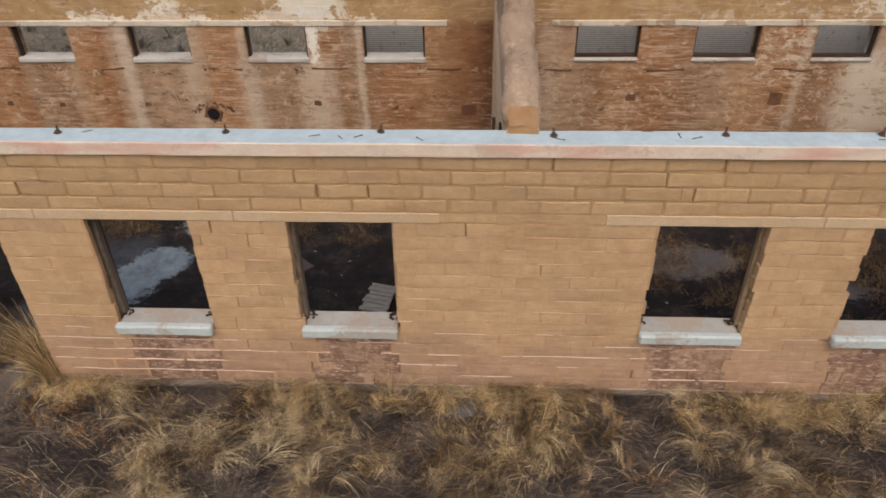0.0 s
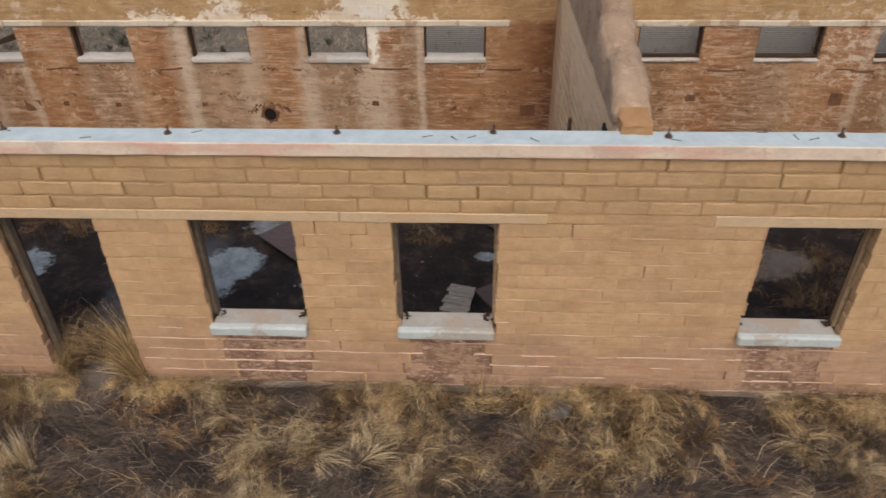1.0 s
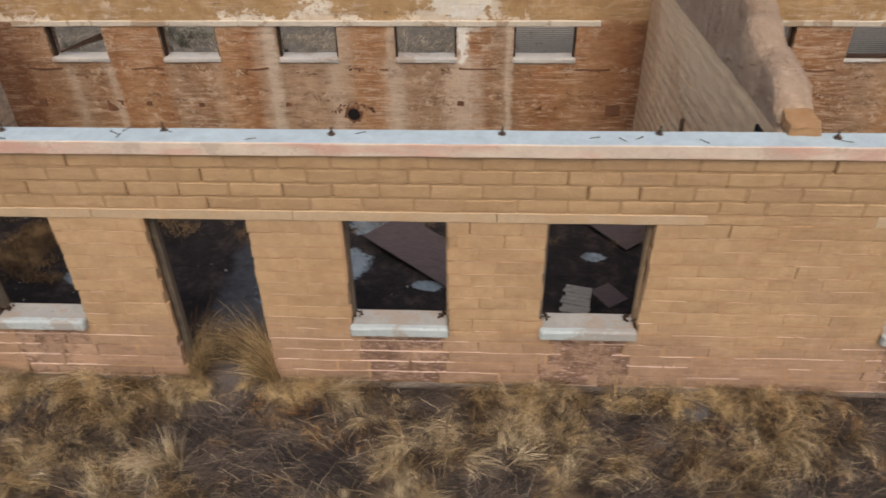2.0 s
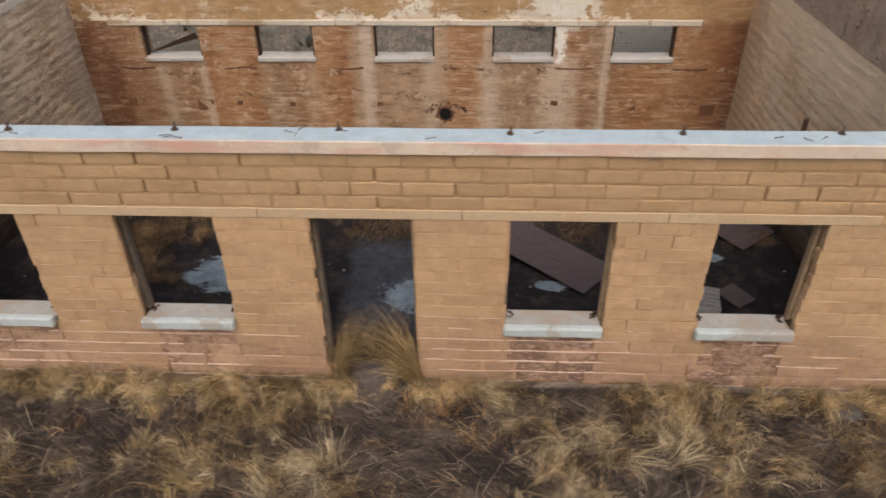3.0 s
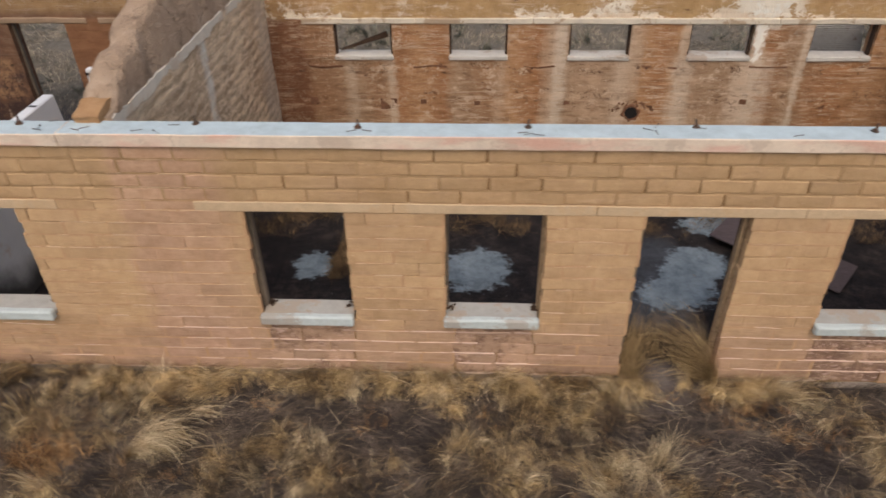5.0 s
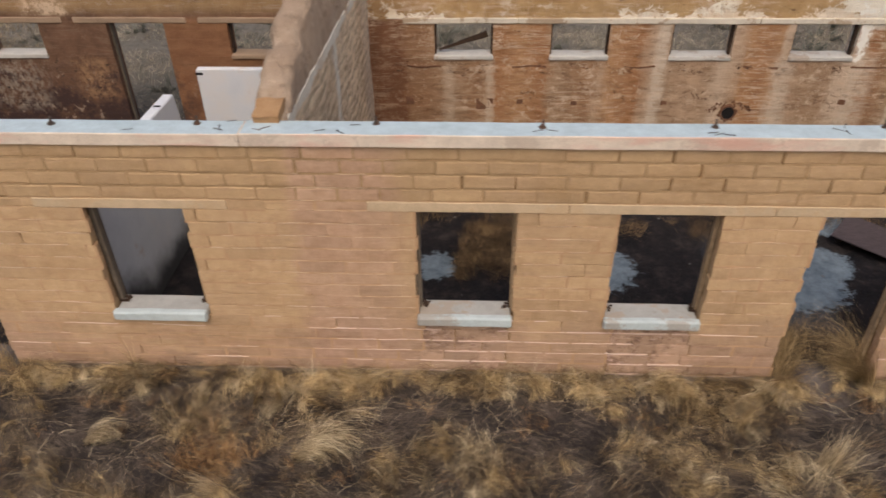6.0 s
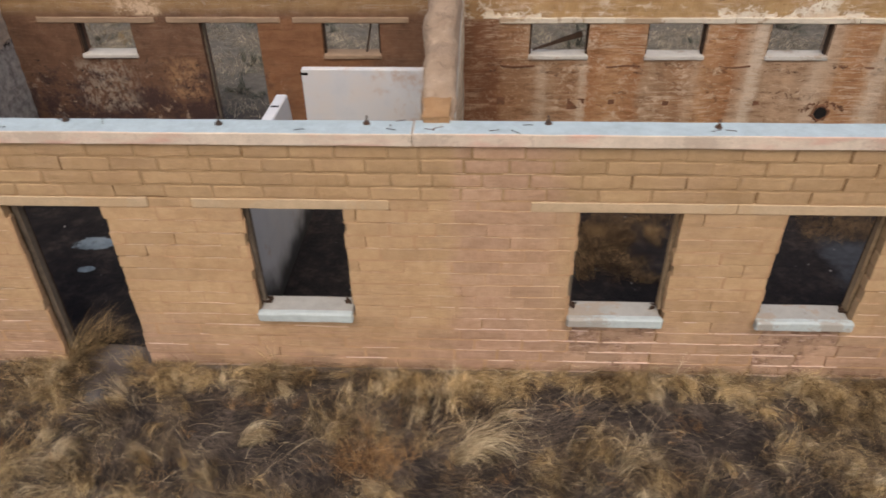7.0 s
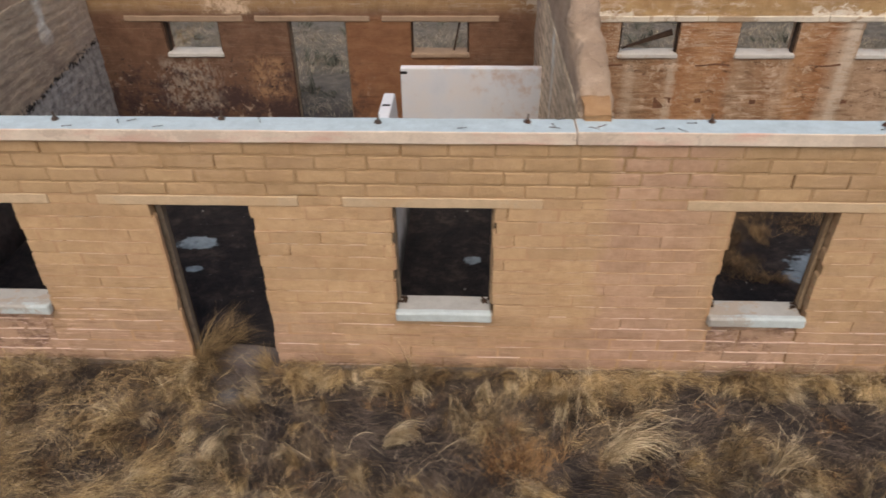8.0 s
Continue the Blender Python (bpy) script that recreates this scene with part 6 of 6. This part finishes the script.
# ---------------------------------------------------------------- wall-plate ironwork
def anchor_bolt():
    ob = tagged(new("anchor_bolt"), "rusty anchor bolt with nut and washer on the wall plate", "bolt", "anchor bolts on the wall plate")
    bm = bmesh.new()
    bmesh.ops.create_cone(bm, segments=8, radius1=0.009, radius2=0.009, depth=0.08, cap_ends=True, matrix=Matrix.Translation((0, 0, 0.04)))
    part("shank", bm, RUST, ob)
    bm = bmesh.new()
    bmesh.ops.create_cone(bm, segments=6, radius1=0.02, radius2=0.02, depth=0.018, cap_ends=True, matrix=Matrix.Translation((0, 0, 0.022)))
    part("nut", bm, RUST, ob)
    bm = bmesh.new()
    bmesh.ops.create_cone(bm, segments=14, radius1=0.034, radius2=0.034, depth=0.008, cap_ends=True, matrix=Matrix.Translation((0, 0, 0.008)))
    part("washer", bm, RUST, ob)
    return ob


bolt = anchor_bolt()
BOLT_X = (-11.5, -9.99, -8.46, -7.03, -5.70, -4.08, -2.61, -1.11, 0.35, 1.845, 3.32, 4.66, 6.13, 7.56, 8.84)
bolt.matrix_basis = pose(BOLT_X[0], 0.16, PLATE_Z, 0, 0, 0)
for i, x in enumerate(BOLT_X[1:]):
    copy_thing(bolt, pose(x, 0.165 + 0.03 * math.sin(i * 2.1), PLATE_Z + 0.003, random.uniform(-9, 9), random.uniform(-9, 9), i * 37))


def nail():
    bm = bmesh.new()
    bmesh.ops.create_cone(bm, segments=5, radius1=0.0035, radius2=0.003, depth=0.085, cap_ends=True, matrix=pose(0, 0, 0, 0, 90, 0))
    bmesh.ops.create_cone(bm, segments=6, radius1=0.008, radius2=0.008, depth=0.004, cap_ends=True, matrix=pose(0.043, 0, 0, 0, 90, 0))
    return thing("bent_nail", bm, RUST, "loose rusty nail lying on the wall plate", "nail", "nails on the wall plate")


def strew_nails():
    rng = random.Random(4)
    first = nail()
    first.matrix_basis = pose(4.1, 0.1, PLATE_Z + 0.014, 0, 0, 20)
    for _ in range(36):
        copy_thing(first, pose(rng.uniform(-11, 9), rng.uniform(0.0, 0.23), PLATE_Z + 0.014, 0, rng.uniform(-4, 4), rng.choice((rng.uniform(-30, 30), rng.uniform(0, 180)))))


strew_nails()

# ---------------------------------------------------------------- back wall's fittings
for x, w in ((-4.05, 0.56), (-2.33, 0.55), (-0.55, 0.5), (1.38, 0.56), (3.1, 0.6), (4.95, 0.55), (6.75, 0.45), (8.45, 0.6), (10.42, 0.6)):
    bm = bar((x - w / 2, Y_BACK - 0.010, 1.39), (x + w / 2, Y_BACK + 0.02, 1.42), 0.04, 0.03, 0.004)
    part("nailing_strip", bm, MUD_DARK, wall_north, "dark rotten timber strip let into the wall")
for x, z, w, h in ((-0.04, 0.80, 0.14, 0.11), (1.47, 0.80, 0.13, 0.10), (2.83, 0.81, 0.12, 0.09), (4.10, 0.76, 0.15, 0.09), (5.35, 0.72, 0.24, 0.17), (7.97, 0.95, 0.16, 0.15), (10.27, 0.93, 0.2, 0.2), (-3.04, 0.75, 0.28, 0.17), (-4.3, 0.8, 0.13, 0.11), (-2.45, 0.8, 0.1, 0.08), (-1.55, 0.78, 0.1, 0.07)):
    part("mud_patch", bar((x - w / 2, Y_BACK - 0.006, z - h / 2), (x + w / 2, Y_BACK + 0.02, z + h / 2), 0.035, 0.03, 0.004), MUD_DARK, wall_north, "dark mud patch over a filled pocket")


def flue_hole():
    """An old flue broken through the wall: ragged edge, fallen render and loose scabs round it."""
    rng = random.Random(41)
    bm = bmesh.new()
    n = 26
    rings = []
    for r, y, jag in ((0.15, 0.002, 0.5), (0.125, -0.018, 0.45), (0.10, -0.006, 0.3), (0.085, 0.03, 0.2)):
        ring = []
        for i in range(n):
            a = i / n * math.tau
            k = r * (1 + jag * noise.noise((math.cos(a) * 3.2, math.sin(a) * 3.2, 4)))
            ring.append(bm.verts.new((1.03 + k * math.cos(a) * 1.1, Y_BACK + y, 0.61 + k * math.sin(a))))
        rings.append(ring)
    for p, q in zip(rings, rings[1:]):
        for i in range(n):
            bm.faces.new([p[i], p[(i + 1) % n], q[(i + 1) % n], q[i]])
    part("flue_collar", bm, MUD_DARK, wall_north, "broken mud collar round an old flue hole")
    bm = bmesh.new()
    for i in range(30):
        a, k = rng.uniform(0.1, 3.0), rng.uniform(0.15, 0.30)
        m = pose(1.03 + k * 1.3 * math.cos(a), Y_BACK - 0.002, 0.62 + k * 0.75 * math.sin(a), 0, rng.uniform(0, 360), 0)
        bmesh.ops.create_cube(bm, size=1, matrix=m @ Matrix.Diagonal((rng.uniform(0.02, 0.07), 0.012, rng.uniform(0.012, 0.035), 1)))
    part("scabs", bm, MUD_DARK, wall_north, "dark scabs of render round the flue")
    bm = bmesh.new()
    bmesh.ops.create_circle(bm, cap_ends=True, segments=16, radius=0.105, matrix=pose(1.03, Y_BACK - 0.008, 0.61, 90, 0, 0))
    part("flue_plug", bm, SOOT, wall_north, "sooty blocked flue")


flue_hole()


def corrugated_sheet(x, z, w, h, y, lean, name="corrugated_sheet"):
    """An iron sheet with horizontal ribs."""
    bm = bmesh.new()
    pitch, rows = 0.034, []
    steps = int(h / pitch * 6)
    for i in range(steps + 1):
        zz = h * i / steps
        yy = 0.0045 * math.sin(zz / pitch * math.tau)
        rows.append([bm.verts.new((xx, yy + 0.01 * noise.noise((xx * 2, zz * 2, x)), zz)) for xx in np.linspace(0, w, 7)])
    for p, q in zip(rows, rows[1:]):
        for k in range(6):
            bm.faces.new([p[k], p[k + 1], q[k + 1], q[k]]).smooth = True
    ob = thing(name, bm, IRON, "grey corrugated iron sheet on timber props behind the building", "metal sheet", "corrugated sheets")
    mod = ob.modifiers.new("thickness", "SOLIDIFY")
    mod.thickness = 0.002
    ob.matrix_basis = pose(x, y, z, -lean, 0, 0)
    return ob


for x, w in ((3.35, 1.7), (6.5, 1.85), (8.4, 1.9), (10.3, 1.75)):
    sheet = corrugated_sheet(x, 0.0, w, 2.35, 6.25, 20)
    for px in (0.15, w - 0.2):
        part("prop", box((px, -0.02, 0), (px + 0.07, 0.06, 2.2), 0.006), OLD_WOOD, sheet, "weathered timber prop behind the sheet").location = (0, 0.03, 0)

# ---------------------------------------------------------------- cubicle walls in the end room
def mat_cubicle():
    """Whitish plaster, near black along the floor."""
    n = Nodes("cubicle_plaster")
    z = n.axis("Z")
    col = n.ramp(n.noise(2.2, 6), (0.3, (0.60, 0.61, 0.635)), (0.7, (0.71, 0.72, 0.74)))
    col = n.mix(n.calc("MULTIPLY", n.between(n.noise(1.1, 5), 0.5, 0.7), 0.45), col, (0.64, 0.56, 0.50))
    stain = n.calc("ADD", n.noise(2.4, 7, 0.7), n.calc("MULTIPLY", n.between(n.axis("X"), -6.6, -5.4), 0.14))
    col = n.mix(n.calc("MULTIPLY", n.between(stain, 0.58, 0.74), 0.6), col, (0.50, 0.32, 0.22))
    # darkens towards the floor, reaching higher near the front wall
    low_dark = n.between(n.calc("ADD", z, n.calc("SUBTRACT", n.calc("MULTIPLY", n.calc("SUBTRACT", n.noise(2, 5), 0.5), 0.5), n.calc("MULTIPLY", n.between(n.axis("Y"), 1.3, 0.4), 0.35))), 0.62, 0.18)
    col = n.mix(n.calc("MULTIPLY", low_dark, 0.93), col, (0.03, 0.028, 0.028))
    return n.done(col, 0.9, n.noise(18, 5), 0.3, 0.008)


CUBICLE = mat_cubicle()


def cubicle_wall(name, lo, hi, label):
    bm = bmesh.new()
    add_box(bm, lo, hi, 0.015)
    ob = thing(name, bm, CUBICLE, label, "wall", kind="structure")
    return ob


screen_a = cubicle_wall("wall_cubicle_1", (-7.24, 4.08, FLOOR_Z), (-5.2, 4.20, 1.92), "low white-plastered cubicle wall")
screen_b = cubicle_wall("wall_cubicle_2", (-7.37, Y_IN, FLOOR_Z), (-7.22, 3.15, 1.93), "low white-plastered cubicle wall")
# the second cubicle wall is thicker at its foot
for v in screen_b.data.vertices:
    if v.co.x > -7.3:
        v.co.x += 0.14 * (1.93 - v.co.z) / 1.83
for ob, lo, hi in ((screen_a, (-7.245, 4.074, 1.83), (-7.14, 4.10, 1.87)), (screen_b, (-7.34, 2.72, 1.915), (-7.24, 2.77, 1.934))):
    part("socket_mark", box(lo, hi, 0.003), SOOT, ob, "black notch in the plaster")

# ---------------------------------------------------------------- loose things on the floors
def flat_board(name, lo, hi, m, material, label):
    ob = thing(name, box(lo, hi, 0.004, 0.003), material, label, "board")
    ob.matrix_basis = m
    return ob


flat_board("plywood_board", (0, 0, 0), (0.78, 1.7, 0.02), pose(2.90, 1.42, FLOOR_Z + 0.03, 4, 3, 51), PLY, "weathered purple-brown board lying on the floor")
flat_board("plywood_board", (0, 0, 0), (0.75, 0.8, 0.02), pose(5.12, 2.42, FLOOR_Z + 0.03, 5, 2, 40), PLY, "weathered grey board lying among grass")
flat_board("plywood_board", (0, 0, 0), (0.32, 0.36, 0.02), pose(4.72, 1.22, FLOOR_Z + 0.01, 3, 2, 35), PLY, "weathered brown board on the silted floor")


def slat_panel():
    ob = tagged(new("slatted_panel"), "broken pale slatted panel lying on the floor", "panel")
    rng = random.Random(3)
    for i in range(7):
        part("slat", box((rng.uniform(0, 0.05), i * 0.066, rng.uniform(-0.004, 0.006)), (0.36 - rng.uniform(0, 0.04), i * 0.066 + 0.057, 0.016), 0.004, 0.005), SLAT, ob)
    for x in (0.04, 0.30):
        part("batten", box((x, 0, -0.02), (x + 0.04, 0.47, 0.0), 0.003), SLAT, ob)
    ob.matrix_basis = pose(4.10, 1.10, FLOOR_Z + 0.06, 8, 0, -14)


slat_panel()
post = thing("fallen_post", box((-0.045, -0.045, 0), (0.045, 0.045, 1.9), 0.008, 0.006), DARK_WOOD, "dark timber post leaning on the end wall", "post")
post.matrix_basis = pose(-11.95, 2.55, FLOOR_Z - 0.01, 0, -12, 0)


def litter():
    """Chips of plaster and wood strewn over the floors."""
    rng = random.Random(17)
    bm = bmesh.new()
    for _ in range(260):
        x, y, r = rng.uniform(-12, 12.5), rng.uniform(0.5, 3.6), rng.choice((0.006, 0.009, 0.016))
        m = pose(x, y, FLOOR_Z + r * 0.3, rng.uniform(-20, 20), rng.uniform(-20, 20), rng.uniform(0, 360))
        bmesh.ops.create_cube(bm, size=1, matrix=m @ Matrix.Diagonal((r * rng.uniform(1, 3), r * rng.uniform(0.8, 1.6), r * 0.5, 1)))
    thing("floor_litter", bm, SLAT, "pale chips of plaster and wood on the floor", "litter", kind="stuff")


litter()


def field_stone(x, y, sx, sy, sz):
    bm = bmesh.new()
    bmesh.ops.create_icosphere(bm, subdivisions=3, radius=1)
    for v in bm.verts:
        v.co *= 1 + 0.22 * noise.noise(v.co * 1.6 + Vector((x, y, 0)))
        v.co.z = max(v.co.z, -0.5)
    for f in bm.faces:
        f.smooth = True
    ob = thing("field_stone", bm, STONE, "grey flat stone half buried in dead grass", "stone", "stones in the grass")
    ob.matrix_basis = pose(x, y, 0.03, 0, 0, x * 40) @ Matrix.Diagonal((sx, sy, sz, 1))


field_stone(5.38, -0.31, 0.17, 0.13, 0.06)
field_stone(-8.72, -0.5, 0.13, 0.1, 0.05)

# the pocket is a black block; its colour stands for the shade inside
part("beam_pocket", box((5.69, 0.60, 2.60), (5.725, 0.76, 2.74), 0.004, 0.006), SOOT, wall_cross_1, "black block painted as the shaded hollow of a beam pocket")
part("rusty_bracket", box((5.675, 2.93, 1.35), (5.73, 2.99, 1.78), 0.006, 0.004), RUST, wall_cross_1, "rusty iron bracket on the plaster")


def window_stick(name, x0, z0, x1, z1, thin, thick, label):
    """A tapered piece of timber lying across a back window."""
    bm = bmesh.new()
    rows, across = [], Vector((x1 - x0, z1 - z0)).normalized()
    for k in range(7):
        u = k / 6
        half = (thin + (thick - thin) * u) / 2
        cx, cz = x0 + (x1 - x0) * u, z0 + (z1 - z0) * u + 0.012 * noise.noise((u * 4, x0, 1))
        rows.append([bm.verts.new((cx - dz * half * across.y, Y_BACK + 0.13 + dy, cz + dz * half * across.x)) for dy, dz in ((0, -1), (0.03, -1), (0.03, 1), (0, 1))])
    for p, q in zip(rows, rows[1:]):
        for k in range(4):
            bm.faces.new([p[k], p[(k + 1) % 4], q[(k + 1) % 4], q[k]])
    bm.faces.new(rows[0]), bm.faces.new(list(reversed(rows[-1])))
    bmesh.ops.recalc_face_normals(bm, faces=bm.faces)
    return thing(name, bm, DARK_WOOD, label, "plank")


window_stick("broken_plank", -3.80, 1.63, -3.02, 1.90, 0.025, 0.10, "dark broken plank leaning in a back window")
window_stick("broken_lath", -6.52, 1.585, -6.42, 2.09, 0.03, 0.03, "dark lath standing in a back window")
